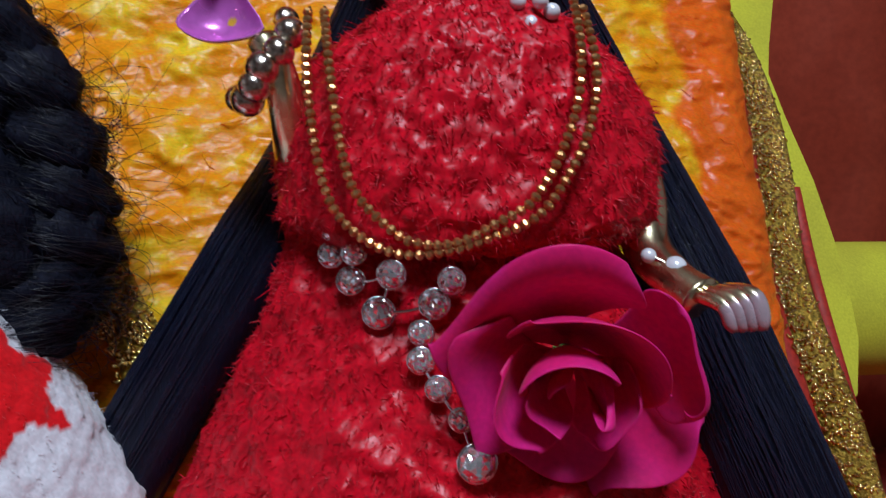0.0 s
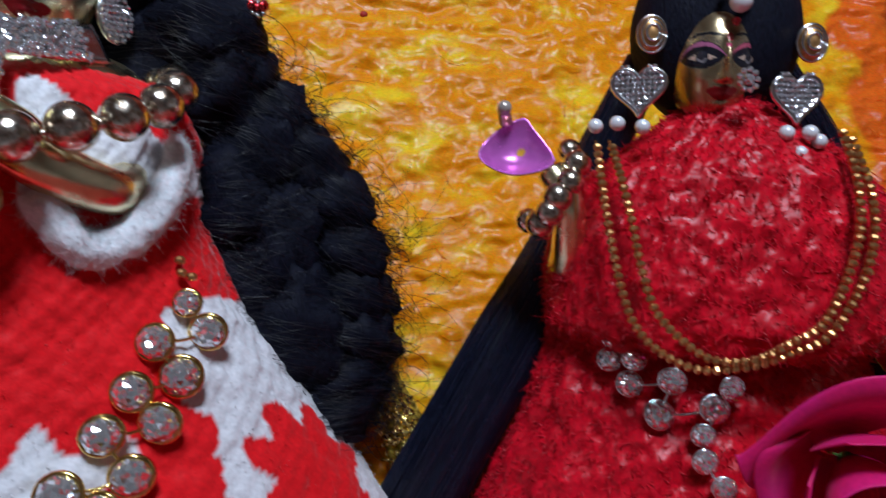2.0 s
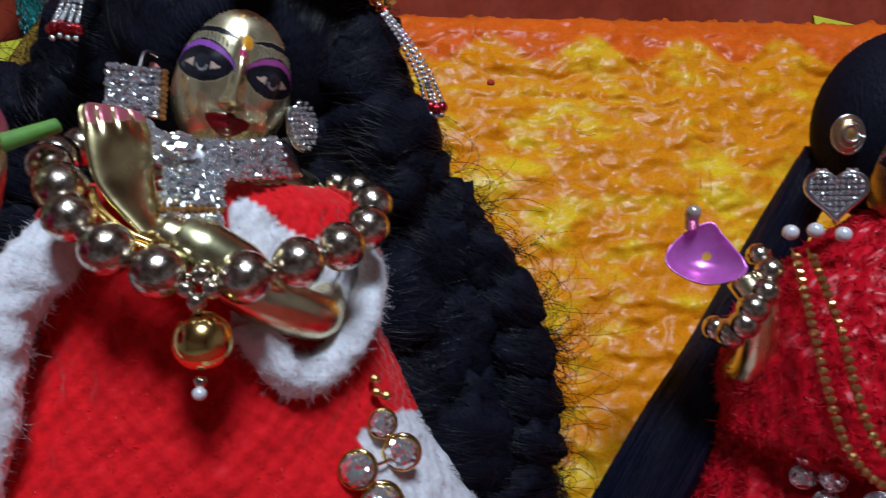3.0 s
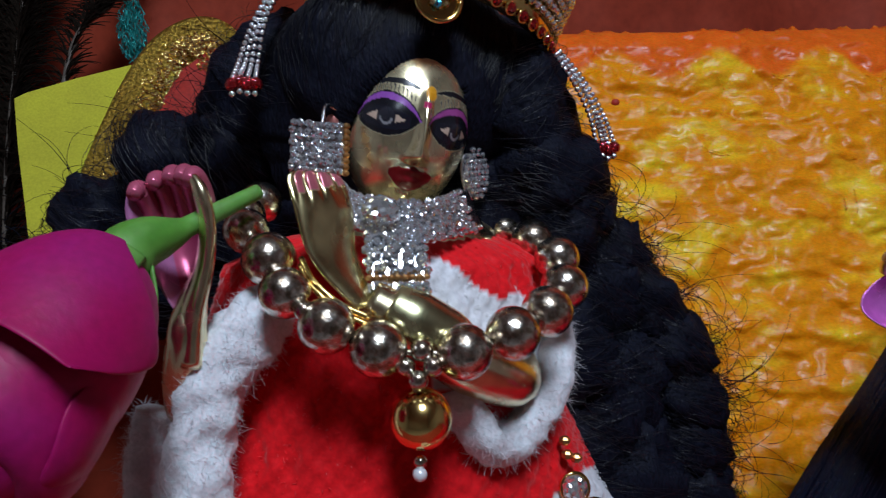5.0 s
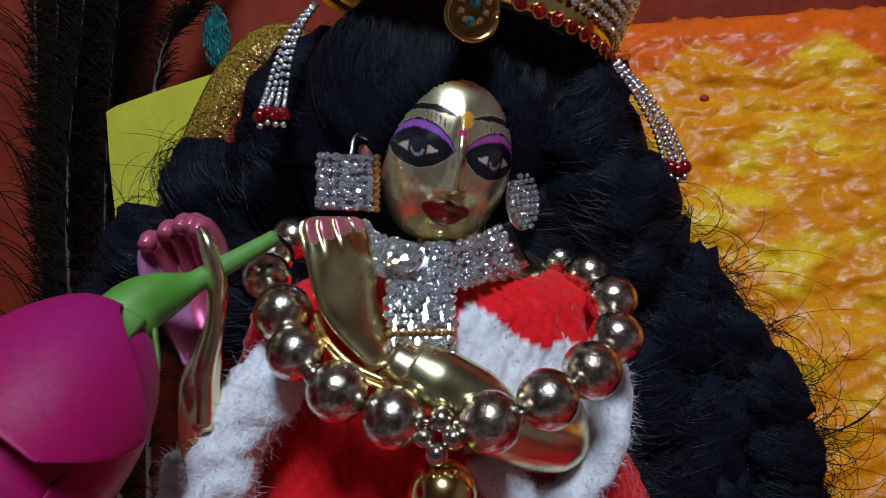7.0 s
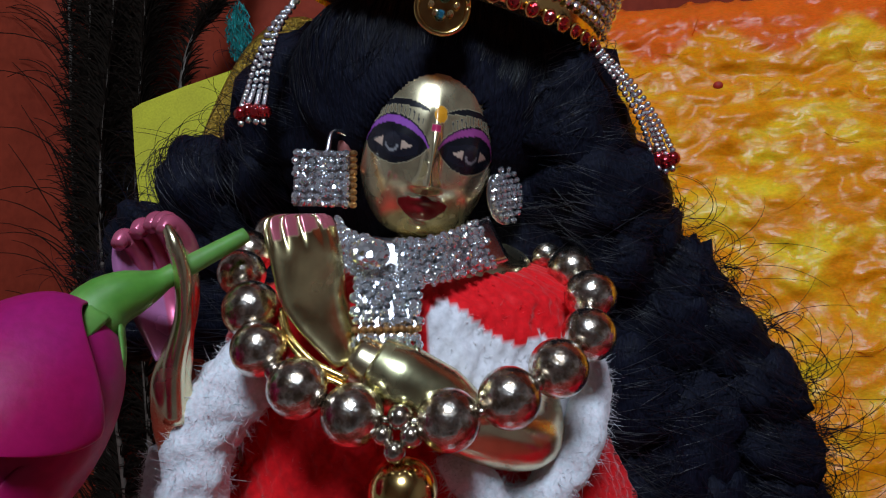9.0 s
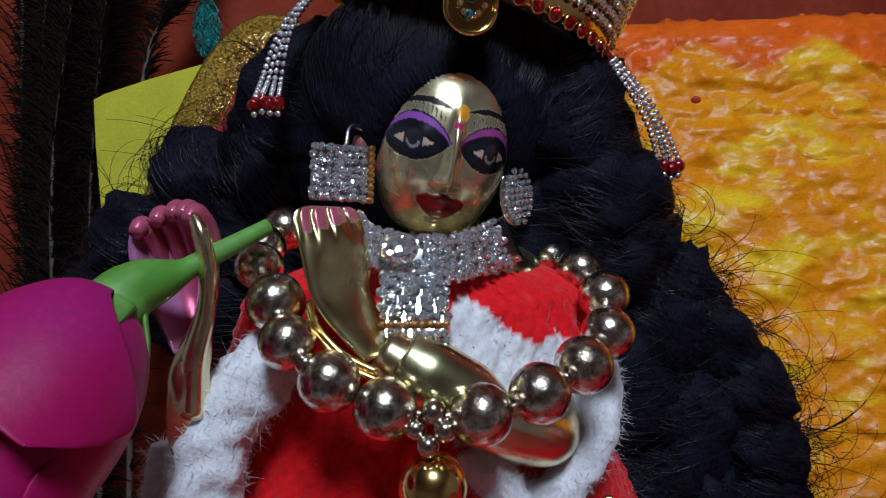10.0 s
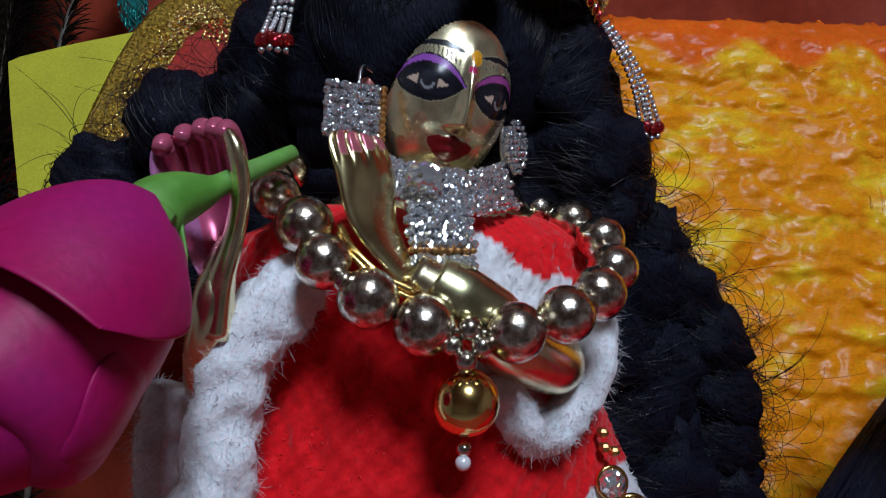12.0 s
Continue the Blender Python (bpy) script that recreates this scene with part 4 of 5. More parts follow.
# ---- jewellery ----
def gem_mesh(name, r, h, mat, sides=8):
    """A cut stone: flat table, crown facets, girdle; its axis points along -y."""
    rings = [(0.52, h), (0.86, h * 0.55), (1.0, h * 0.15), (0.95, -h * 0.3)]
    verts, faces = [], []
    for k, (q, d) in enumerate(rings):
        for i in range(sides):
            a = 2 * math.pi * (i + 0.5 * (k % 2)) / sides
            verts.append((r * q * math.cos(a), -d, r * q * math.sin(a)))
    faces.append(tuple(range(sides)))
    for k in range(3):
        for i in range(sides):
            i2 = (i + 1) % sides
            if k % 2 == 0:
                faces += [(k * sides + i, (k + 1) * sides + i, k * sides + i2), (k * sides + i2, (k + 1) * sides + i, (k + 1) * sides + i2)]
            else:
                faces += [(k * sides + i, (k + 1) * sides + i2, k * sides + i2), (k * sides + i, (k + 1) * sides + i, (k + 1) * sides + i2)]
    me = bpy.data.meshes.new(name)
    me.from_pydata(verts, [], faces)
    me.materials.append(mat)
    me.update()
    return me


def ring_mesh(name, r, thick, mat, sides=16):
    """A small round bezel in the xz plane."""
    t = np.linspace(0, 2 * math.pi, sides + 1)
    p = np.stack([r * np.cos(t), np.zeros(sides + 1), r * np.sin(t)], 1)
    v, f = tube(p, thick, 6, caps=False, axis=(0, 1, 0))
    me = bpy.data.meshes.new(name)
    me.from_pydata([tuple(q) for q in v], [], f)
    me.polygons.foreach_set("use_smooth", [True] * len(me.polygons))
    me.materials.append(mat)
    return me


def facing(direction, spin=0.0):
    """Turn that brings -y to a direction."""
    return Vector(direction).to_track_quat("-Y", "Z").to_matrix() @ Euler((0, spin, 0)).to_matrix()


rng_j = random.Random(5)


def jitter(direction, amount):
    return (direction[0] + rng_j.uniform(-amount, amount), direction[1] + rng_j.uniform(-amount, amount), direction[2] + rng_j.uniform(-amount, amount))


GEM_SMALL = gem_mesh("rhinestone", 0.00078, 0.0007, M["rhinestone"], 6)
GEM_BIG = gem_mesh("crystal_stone", 0.0036, 0.0022, M["crystal"], 8)
GEM_RED = gem_mesh("red_stone", 0.00125, 0.001, M["red_gem"], 8)
BEAD = ball_mesh("gold_bead", 0.0051, M["bead"], 32, 20)
PENDANT = ball_mesh("pendant_ball", 0.0056, M["bright_gold"], 36, 24)
SPACER = ball_mesh("spacer_bead", 0.00165, M["bead"], 18, 12)
PEARL = ball_mesh("pearl", 0.0021, M["pearl"], 20, 14)
SEED = ball_mesh("seed_bead", 0.00125, M["small_gold"], 7, 5, 0.8)
SEED.polygons.foreach_set("use_smooth", [False] * len(SEED.polygons))
SILVER_SEED = ball_mesh("silver_seed", 0.00068, M["silver"], 8, 6)
DARK_BEAD = ball_mesh("bracelet_bead", 0.004, M["bead"], 20, 14)
RED_BEAD = ball_mesh("red_bead", 0.0017, M["red_gem"], 9, 6)


def bead_necklace():
    nk = empty("bead_necklace", (-0.155, 0.103, 0.234))
    inv = Vector(nk.location)
    rng = random.Random(8)
    big = [(-0.1922, 0.1105, 0.2600, 0.9), (-0.1832, 0.1018, 0.2548, 1.0), (-0.1780, 0.0968, 0.2492, 0.92), (-0.1700, 0.0958, 0.2436, 0.98), (-0.1614, 0.0979, 0.2394, 1.0),
           (-0.1472, 0.1032, 0.2382, 1.0), (-0.1392, 0.1094, 0.2406, 1.0), (-0.1335, 0.1185, 0.2435, 1.0), (-0.1305, 0.1285, 0.2473, 0.97), (-0.1325, 0.140, 0.2525, 1.0),
           (-0.1388, 0.151, 0.2562, 1.0), (-0.1465, 0.1585, 0.2585, 0.8), (-0.1535, 0.163, 0.2588, 0.55), (-0.1975, 0.12, 0.263, 0.9), (-0.1985, 0.13, 0.266, 0.95)]
    for x, y, z, s in big:
        turn = Euler((rng.uniform(0, 6), rng.uniform(0, 6), rng.uniform(0, 6))).to_matrix()
        shared("bead", BEAD, nk, Vector((x, y, z)) - inv, turn, s)
    for x, y, z, s in ((-0.1738, 0.0955, 0.2462, 1.15), (-0.1568, 0.0992, 0.2362, 1.05), (-0.1545, 0.0985, 0.2340, 1.1), (-0.1522, 0.1, 0.2362, 1.15), (-0.1362, 0.114, 0.2418, 0.9), (-0.1548, 0.1002, 0.2192, 0.75), (-0.155, 0.1, 0.2322, 0.6)):
        shared("spacer_bead", SPACER, nk, Vector((x, y, z)) - inv, None, s)
    shared("pendant_ball", PENDANT, nk, Vector((-0.1548, 0.1012, 0.2266)) - inv)
    shared("pearl_drop", PEARL, nk, Vector((-0.1548, 0.0998, 0.2170)) - inv, None, 0.62)
    chain = big[14:12:-1] + big[:13]
    for p, q in zip(chain, chain[1:]):
        gap = np.linalg.norm(np.subtract(p[:3], q[:3])) - 0.0051 * (p[3] + q[3])
        if 0.0004 < gap < 0.006 and not -0.16 < p[0] < -0.15:
            shared("spacer_bead", SPACER, nk, (Vector(p[:3]) + Vector(q[:3])) / 2 - inv, None, min(1.3, max(0.7, gap / 0.0033 + 0.35)))
    p = smooth_path([q[:3] for q in big[:13]], 80)
    cord = mesh_part("cord", *tube(p, 0.0006, 6), M["bead"])
    put(cord, nk)
    return tagged(nk, "necklace of worn gold beads with a round gold pendant", "necklace")


bead_necklace()


def choker():
    ck = empty("crystal_choker", (-0.163, 0.116, 0.262))
    inv = Vector(ck.location)
    upper = smooth_path([(-0.1755, 0.1185, 0.2695), (-0.172, 0.1168, 0.2672), (-0.167, 0.1163, 0.2658), (-0.16, 0.119, 0.2652), (-0.1552, 0.127, 0.2662), (-0.1528, 0.137, 0.2682)], 60)
    lower = smooth_path([(-0.171, 0.1135, 0.2605), (-0.166, 0.1122, 0.2588), (-0.161, 0.1128, 0.2578), (-0.1568, 0.118, 0.2576), (-0.153, 0.127, 0.258), (-0.1488, 0.138, 0.2592)], 60)
    nu, nv = 60, 6
    verts = [upper[i] * (1 - j / nv) + lower[i] * (j / nv) + np.array((-0.0004, 0.002, 0)) for j in range(nv + 1) for i in range(nu)]
    faces = [(j * nu + i, j * nu + i + 1, (j + 1) * nu + i + 1, (j + 1) * nu + i) for j in range(nv) for i in range(nu - 1)]
    band = mesh_part("collar_band", verts, faces, M["silver"], label="silver collar backing")
    put(band, ck)
    md = band.modifiers.new("thickness", "SOLIDIFY")
    md.thickness = 0.0008
    for j in range(7):
        n = 26
        for i in range(n):
            s = (i + 0.5 * (j % 2)) / n * 58
            k = int(s)
            c = (upper[k] * (1 - j / 6.3) + lower[k] * (j / 6.3)) + np.array((0.0003, -0.0004, 0))
            if np.linalg.norm(c - np.array((-0.1645, 0.1145, 0.2632))) < 0.0036:
                continue
            ang = (s / 58 - 0.35) * 1.1
            c = c + np.array((rng_j.uniform(-0.0003, 0.0003), 0, rng_j.uniform(-0.0003, 0.0003)))
            shared("rhinestone", GEM_SMALL, ck, Vector(c) - inv, facing(jitter((0.25 + ang, -1, 0.12), 0.65), rng_j.uniform(0, 6)), rng_j.uniform(0.85, 1.3))
    shared("centre_crystal", GEM_BIG, ck, Vector((-0.1645, 0.1112, 0.2636)) - inv, facing((0.25, -1, 0.15)), (1.05, 0.85, 0.85))
    # hanging plaque
    a, b, c, d = [np.array(q) for q in ((-0.168, 0.1115, 0.2595), (-0.156, 0.1155, 0.2592), (-0.1655, 0.1048, 0.2475), (-0.1545, 0.1092, 0.2475))]
    back = mesh_part("plaque", *merge([(np.array([q * 0.86 + (a + b + c + d) / 4 * 0.14 for q in (a, b, d, c)]) + np.array((-0.0006, 0.0018, 0)), [(0, 1, 2, 3)])]), M["silver"], label="silver plaque backing", smooth=False)
    put(back, ck)
    md = back.modifiers.new("thickness", "SOLIDIFY")
    md.thickness = 0.001
    for r in range(9):
        for q in range(9):
            u, w = (q + 0.5) / 9, (r + 0.4) / 9
            p = (a * (1 - u) + b * u) * (1 - w) + (c * (1 - u) + d * u) * w
            if r == 6:
                shared("gold_link", SEED, ck, Vector(p) - inv, None, 0.62)
                continue
            p = p + np.array((rng_j.uniform(-0.0004, 0.0004), rng_j.uniform(-0.0003, 0.0003), rng_j.uniform(-0.0003, 0.0003)))
            shared("rhinestone", GEM_SMALL, ck, Vector(p) - inv, facing(jitter((0.3, -1, 0.3), 0.65), rng_j.uniform(0, 6)), rng_j.choice((0.8, 0.95, 1.1, 1.45)))
    for u in (0.1, 0.45, 0.8):
        p = c * (1 - u) + d * u + np.array((0, -0.0003, -0.0012))
        shared("drop_stone", GEM_SMALL, ck, Vector(p) - inv, facing((0.3, -1, 0.3)), 1.4)
    return tagged(ck, "silver rhinestone choker with a square stepped pendant", "choker")


choker()


def square_earring():
    er = empty("square_earring", (-0.1825, 0.1245, 0.2775))
    turn = pose(0, 0, 0, -6, 3, 24)
    plate = mesh_part("plate", [(x, y, z) for z in (-0.0056, 0.0056) for y in (0.0002, 0.0012) for x in (-0.0056, 0.0056)],
                      [(0, 2, 3, 1), (4, 5, 7, 6), (0, 1, 5, 4), (2, 6, 7, 3), (0, 4, 6, 2), (1, 3, 7, 5)], M["silver"], er, "silver backing", smooth=False)
    plate.matrix_basis = turn
    for r in range(8):
        for q in range(8):
            p = turn @ Vector((-0.0049 + 0.0014 * q + rng_j.uniform(-0.0003, 0.0003), -0.0001, -0.0049 + 0.0014 * r + rng_j.uniform(-0.0003, 0.0003)))
            shared("rhinestone", GEM_SMALL, er, p, facing(jitter((0.35, -1, 0.1), 0.7), rng_j.uniform(0, 6)), rng_j.uniform(0.9, 1.3))
    for r in range(9):
        p = turn @ Vector((0.0063, 0.0008, -0.0052 + 0.0013 * r))
        shared("gold_link", SEED, er, p, None, 0.72)
    hook = tube(smooth_path([(0.001, 0.001, 0.005), (0.001, 0.004, 0.0095), (0.003, 0.009, 0.008)], 14), 0.0005, 6)
    mesh_part("hook", *hook, M["silver"], er, "silver ear wire")
    return tagged(er, "square silver rhinestone earring with a gold edge", "earring", "flute player's earrings")


square_earring()


def oval_earring():
    er = empty("oval_earring", (-0.1515, 0.148, 0.2725))
    turn = pose(0, 0, 0, 0, -6, 62)
    v, f = ball((0, 0.0012, 0), (0.0048, 0.0008, 0.0065), 20, 10)
    plate = mesh_part("plate", v, f, M["silver"], er, "silver backing")
    plate.matrix_basis = turn
    for r in range(9):
        z = -0.0056 + 0.0014 * r
        w = 0.0045 * math.sqrt(max(0.05, 1 - (z / 0.0063) ** 2))
        n = max(1, int(2 * w / 0.0014))
        for q in range(n):
            p = turn @ Vector((-w + 2 * w * (q + 0.5) / n, -0.0001, z))
            shared("rhinestone", GEM_SMALL, er, p, facing(jitter((0.7, -0.8, 0.1), 0.7), rng_j.uniform(0, 6)), 0.95)
    return tagged(er, "oval silver rhinestone earring", "earring", "flute player's earrings")


oval_earring()


def crown():
    cr = empty("jewelled_crown", tuple(HEAD_A.translation))
    rot = HEAD_A.to_3x3() @ Euler((radians(2), radians(5), 0)).to_matrix()

    def spot(az, z, out=0.0):
        return rot @ Vector(((0.0345 + out) * math.sin(az) - 0.0028, 0.0125 - (0.0285 + out) * math.cos(az), z))

    na = 72
    verts, faces = [], []
    for j, (z, o) in enumerate(((0.0285, 0), (0.031, 0.0012), (0.0335, 0.0006), (0.047, 0.003), (0.047, 0.0016), (0.031, -0.0008))):
        for i in range(na):
            az = 2 * math.pi * i / na - math.pi
            wave = 0.004 * abs(math.sin(az * 5)) if j in (3, 4) else 0.0
            verts.append(spot(az, z + wave, o))
    for j in range(6):
        j2 = (j + 1) % 6
        for i in range(na):
            i2 = (i + 1) % na
            faces.append((j * na + i, j * na + i2, j2 * na + i2, j2 * na + i))
    mesh_part("crown_band", verts, faces, M["bright_gold"], cr, "gold crown band")
    for k in range(26):
        az = -1.5 + 3.0 * k / 25
        n = rot @ Vector((math.sin(az), -math.cos(az), -0.15))
        if abs(az) < 0.14:
            continue
        shared("red_stone", GEM_RED, cr, spot(az, 0.0300, 0.0016), facing(n), 1.0)
        shared("bezel", RING_SMALL, cr, spot(az, 0.0300, 0.0014), facing(n))
    for r in range(5):
        for k in range(40):
            az = -1.45 + 2.9 * (k + 0.5 * (r % 2)) / 40
            n = rot @ Vector((math.sin(az), -math.cos(az), 0.1))
            shared("crown_stone", GEM_SMALL, cr, spot(az, 0.0345 + 0.0024 * r, 0.0014 + 0.0004 * r), facing(jitter(n, 0.3), rng_j.uniform(0, 6)), 1.25)
    # drop jewel at the front
    base = spot(-0.06, 0.0262, 0.0022)
    front = rot @ Vector((0.1, -1, -0.05))
    t = np.linspace(0, 2 * math.pi, 41)
    shape = np.stack([0.0046 * np.cos(t) * (1 - 0.28 * np.sin(t)), np.zeros(41), 0.0062 * np.sin(t)], 1)
    rotf = np.array(rot)
    rim = tube(shape @ rotf.T + np.array(base), 0.00055, 8, axis=tuple(front))
    mesh_part("drop_rim", *rim, M["bright_gold"], cr, "gold rim")
    plate = np.concatenate([shape[:40], [[0, 0, 0]]]) * 0.97 + np.array((0, 0.0005, 0))
    mesh_part("drop_plate", plate @ rotf.T + np.array(base), [(40, i, (i + 1) % 40) for i in range(40)], M["bright_gold"], cr, "gold plate")
    for k, (x, z, me, s) in enumerate([(0, 0.0008, GEM_BLUE, 1.0), (0, -0.0029, GEM_BLUE, 0.85), (0, 0.0036, GEM_AMBER, 0.8)] + [(0.0026 * math.cos(a), 0.0005 + 0.0036 * math.sin(a), GEM_AMBER, 0.75) for a in np.linspace(0.3, 6.0, 11)]):
        shared("drop_stone", me, cr, Vector(base) + rot @ Vector((x, -0.0004, z)), facing(jitter(front, 0.25)), s)
    return tagged(cr, "gold crown with red stones, rhinestones and a drop jewel", "crown")


RING_SMALL = ring_mesh("bezel", 0.00145, 0.0003, M["bright_gold"], 12)
GEM_BLUE = gem_mesh("blue_stone", 0.00115, 0.001, M["blue_gem"], 8)
GEM_AMBER = gem_mesh("amber_stone", 0.0009, 0.0008, M["amber_gem"], 6)
crown()


def tassel(path, strands, spread, label, seed):
    rng = random.Random(seed)
    tl = empty("bead_tassel", path[0])
    inv = Vector(tl.location)
    for k in range(strands):
        o = (k - (strands - 1) / 2) * spread
        pts = [(x + o * f, y + 0.3 * o * f, z - abs(o) * 0.15 * f + rng.uniform(-0.0006, 0.0006)) for f, (x, y, z) in zip(np.linspace(0.25, 1, len(path)), path)]
        ln = sum(np.linalg.norm(np.subtract(a, b)) for a, b in zip(pts, pts[1:]))
        n = int(ln / 0.00128)
        p = smooth_path(pts, n)
        for q in p:
            shared("silver_bead", SILVER_SEED, tl, Vector(q) - inv)
        e = Vector(p[-1])
        shared("red_bead", RED_BEAD, tl, e + Vector((0, -0.0004, -0.0018)) - inv, Euler((rng.uniform(0, 3), 1, 0)).to_matrix())
        shared("end_bead", SILVER_SEED, tl, e + Vector((0, -0.0006, -0.0038)) - inv, None, 1.2)
    return tagged(tl, label, "tassel", "crown tassels")


tassel([(-0.1945, 0.136, 0.3165), (-0.1965, 0.1315, 0.3105), (-0.1982, 0.129, 0.304), (-0.1993, 0.1275, 0.2975), (-0.2, 0.1268, 0.294)], 4, 0.0016, "silver seed bead tassel with red end beads", 3)
tassel([(-0.1325, 0.1545, 0.301), (-0.1275, 0.157, 0.2945), (-0.1235, 0.1605, 0.287), (-0.1213, 0.163, 0.2805)], 4, 0.0014, "silver seed bead tassel with red end beads", 4)


def crystal_chain(places, label, setting, category, size, face, name):
    ch = empty(name, places[0][:3])
    inv = Vector(ch.location)
    for x, y, z, s in places:
        turn = facing(jitter(face, 0.25), rng_j.uniform(0, 6))
        shared("crystal_stone", GEM_BIG, ch, Vector((x, y, z)) - inv, turn, s * size)
        shared("setting", setting, ch, Vector((x, y + 0.0004, z)) - inv, turn, s * size)
    for p, q in zip(places, places[1:]):
        a, b = np.array(p[:3]), np.array(q[:3])
        mid = (a + b) / 2 + np.array((0.0, 0.0006, -0.0008))
        link = mesh_part("link", *tube(smooth_path([a + (0, 0.001, 0), mid, b + (0, 0.001, 0)], 8), 0.0004, 6), setting.materials[0])
        put(link, ch)
    return tagged(ch, label, category)


RING_GOLD = ring_mesh("setting", 0.0037, 0.0006, M["bright_gold"], 20)
RING_SILVER = ring_mesh("setting", 0.0036, 0.0004, M["silver"], 20)
crystal_chain([(-0.1288, 0.1347, 0.2026, 0.75), (-0.1248, 0.1368, 0.1954, 1.0), (-0.1323, 0.1258, 0.1949, 0.95), (-0.1275, 0.1282, 0.1867, 1.08), (-0.1347, 0.12, 0.1851, 1.0), (-0.1297, 0.1223, 0.1777, 1.05),
               (-0.1384, 0.1146, 0.1772, 1.0), (-0.1328, 0.1158, 0.1683, 1.05), (-0.1437, 0.1077, 0.1671, 1.05), (-0.1366, 0.1106, 0.1626, 1.0), (-0.149, 0.1025, 0.158, 1.0), (-0.141, 0.105, 0.1535, 1.0)],
              "garland of round clear crystals in gold claw settings", RING_GOLD, "garland", 1.12, (0.3, -1, 0.1), "crystal_garland")
for_gold = [(-0.131, 0.1365, 0.2125), (-0.1305, 0.1362, 0.2095), (-0.1285, 0.1372, 0.2085)]
hang = empty("garland_clasp", for_gold[0])
for q in for_gold:
    shared("clasp_bead", SEED, hang, Vector(q) - Vector(for_gold[0]), None, 1.1)
tagged(hang, "small gold clasp beads of the crystal garland", "clasp")
crystal_chain([(-0.026, 0.1655, 0.190, 0.85), (-0.027, 0.1665, 0.184, 0.9), (-0.021, 0.1635, 0.185, 0.9), (-0.022, 0.1645, 0.178, 0.98), (-0.012, 0.160, 0.180, 1.0), (-0.015, 0.1605, 0.171, 1.1), (-0.002, 0.158, 0.1735, 1.02),
               (0.002, 0.157, 0.179, 0.9), (-0.005, 0.1565, 0.167, 0.85), (-0.005, 0.1545, 0.161, 0.9), (-0.001, 0.152, 0.1552, 0.85), (0.004, 0.149, 0.149, 0.8), (0.0075, 0.146, 0.1405, 1.25)],
              "silver necklace of round clear crystals in a V", RING_SILVER, "necklace", 0.95, (0, -1, 0.1), "crystal_necklace")


def seed_necklace():
    nk = empty("seed_bead_necklace", (0.0, 0.148, 0.187))
    inv = Vector(nk.location)
    outer = [(-0.031, 0.166, 0.242), (-0.03, 0.1575, 0.226), (-0.0275, 0.1525, 0.209), (-0.024, 0.1505, 0.197), (-0.018, 0.1495, 0.19), (-0.009, 0.1485, 0.186), (0.002, 0.148, 0.187),
             (0.011, 0.148, 0.190), (0.02, 0.149, 0.194), (0.027, 0.151, 0.203), (0.032, 0.154, 0.214), (0.034, 0.159, 0.227), (0.032, 0.166, 0.242)]
    inner = [(-0.0275, 0.166, 0.242), (-0.0245, 0.1555, 0.225), (-0.022, 0.1515, 0.21), (-0.019, 0.1495, 0.2), (-0.013, 0.1485, 0.193), (-0.006, 0.1478, 0.1885), (0.003, 0.1475, 0.1885),
             (0.011, 0.1475, 0.1925), (0.0185, 0.148, 0.197), (0.0245, 0.151, 0.206), (0.029, 0.154, 0.218), (0.0305, 0.159, 0.231), (0.03, 0.166, 0.243)]
    for path in (outer, inner):
        fine = smooth_path(path, 600)
        run, last = 0.0, fine[0]
        strand = mesh_part("thread", *tube(fine[::6], 0.0004, 5), M["small_gold"])
        put(strand, nk)
        for a, b in zip(fine, fine[1:]):
            run += np.linalg.norm(b - a)
            if run >= 0.00205:
                run = 0.0
                t = (b - a) / np.linalg.norm(b - a)
                turn = Vector(t).to_track_quat("Z", "Y").to_matrix() @ Euler((0, 0, rng_j.uniform(0, 3))).to_matrix()
                y_in = 0.0018 + rng_j.uniform(-0.0002, 0.0002)
                shared("seed_bead", SEED, nk, Vector(b) - inv + Vector((0, -y_in, 0)), turn)
    return tagged(nk, "two-strand necklace of small faceted gold beads", "necklace")


seed_necklace()


def heart_earring(at, turn_z, pearls, label):
    er = empty("heart_earring", at)
    rot = Euler((0, 0, radians(turn_z))).to_matrix()
    t = np.linspace(0, 2 * math.pi, 37)
    hx = 0.0068 * np.sin(t) ** 3
    hz = 0.0068 * (13 * np.cos(t) - 5 * np.cos(2 * t) - 2 * np.cos(3 * t) - np.cos(4 * t)) / 16
    r3 = np.array(rot)
    rim = np.stack([hx, np.zeros(37), hz], 1) @ r3.T
    mesh_part("heart_rim", *tube(rim, 0.0008, 8, axis=(0, 1, 0)), M["silver"], er, "silver heart rim")
    inner = np.concatenate([np.stack([hx, np.full(37, 0.0006), hz], 1)[:36] * 0.98, [[0, 0.0006, 0]]]) @ r3.T
    mesh_part("heart_plate", inner, [(36, i, (i + 1) % 36) for i in range(36)], M["silver"], er, "silver heart plate")
    for r in range(9):
        for q in range(9):
            x, z = -0.0056 + 0.0014 * q, -0.0056 + 0.0014 * r
            a = x / 0.0062
            top = 0.0055 * (0.55 + 0.55 * math.sin(min(1, abs(a)) * math.pi) ** 0.8) if abs(a) < 1 else -1
            low = -0.0062 * (1 - abs(a) ** 1.1)
            if low < z < top:
                shared("rhinestone", GEM_SMALL, er, rot @ Vector((x, -0.0003, z)), facing(jitter((0, -1, 0.1), 0.4), rng_j.uniform(0, 6)), 0.85)
    for p in pearls:
        shared("pearl", PEARL, er, Vector(p) - Vector(at), None, 0.95)
    return tagged(er, label, "earring", "heart earrings")


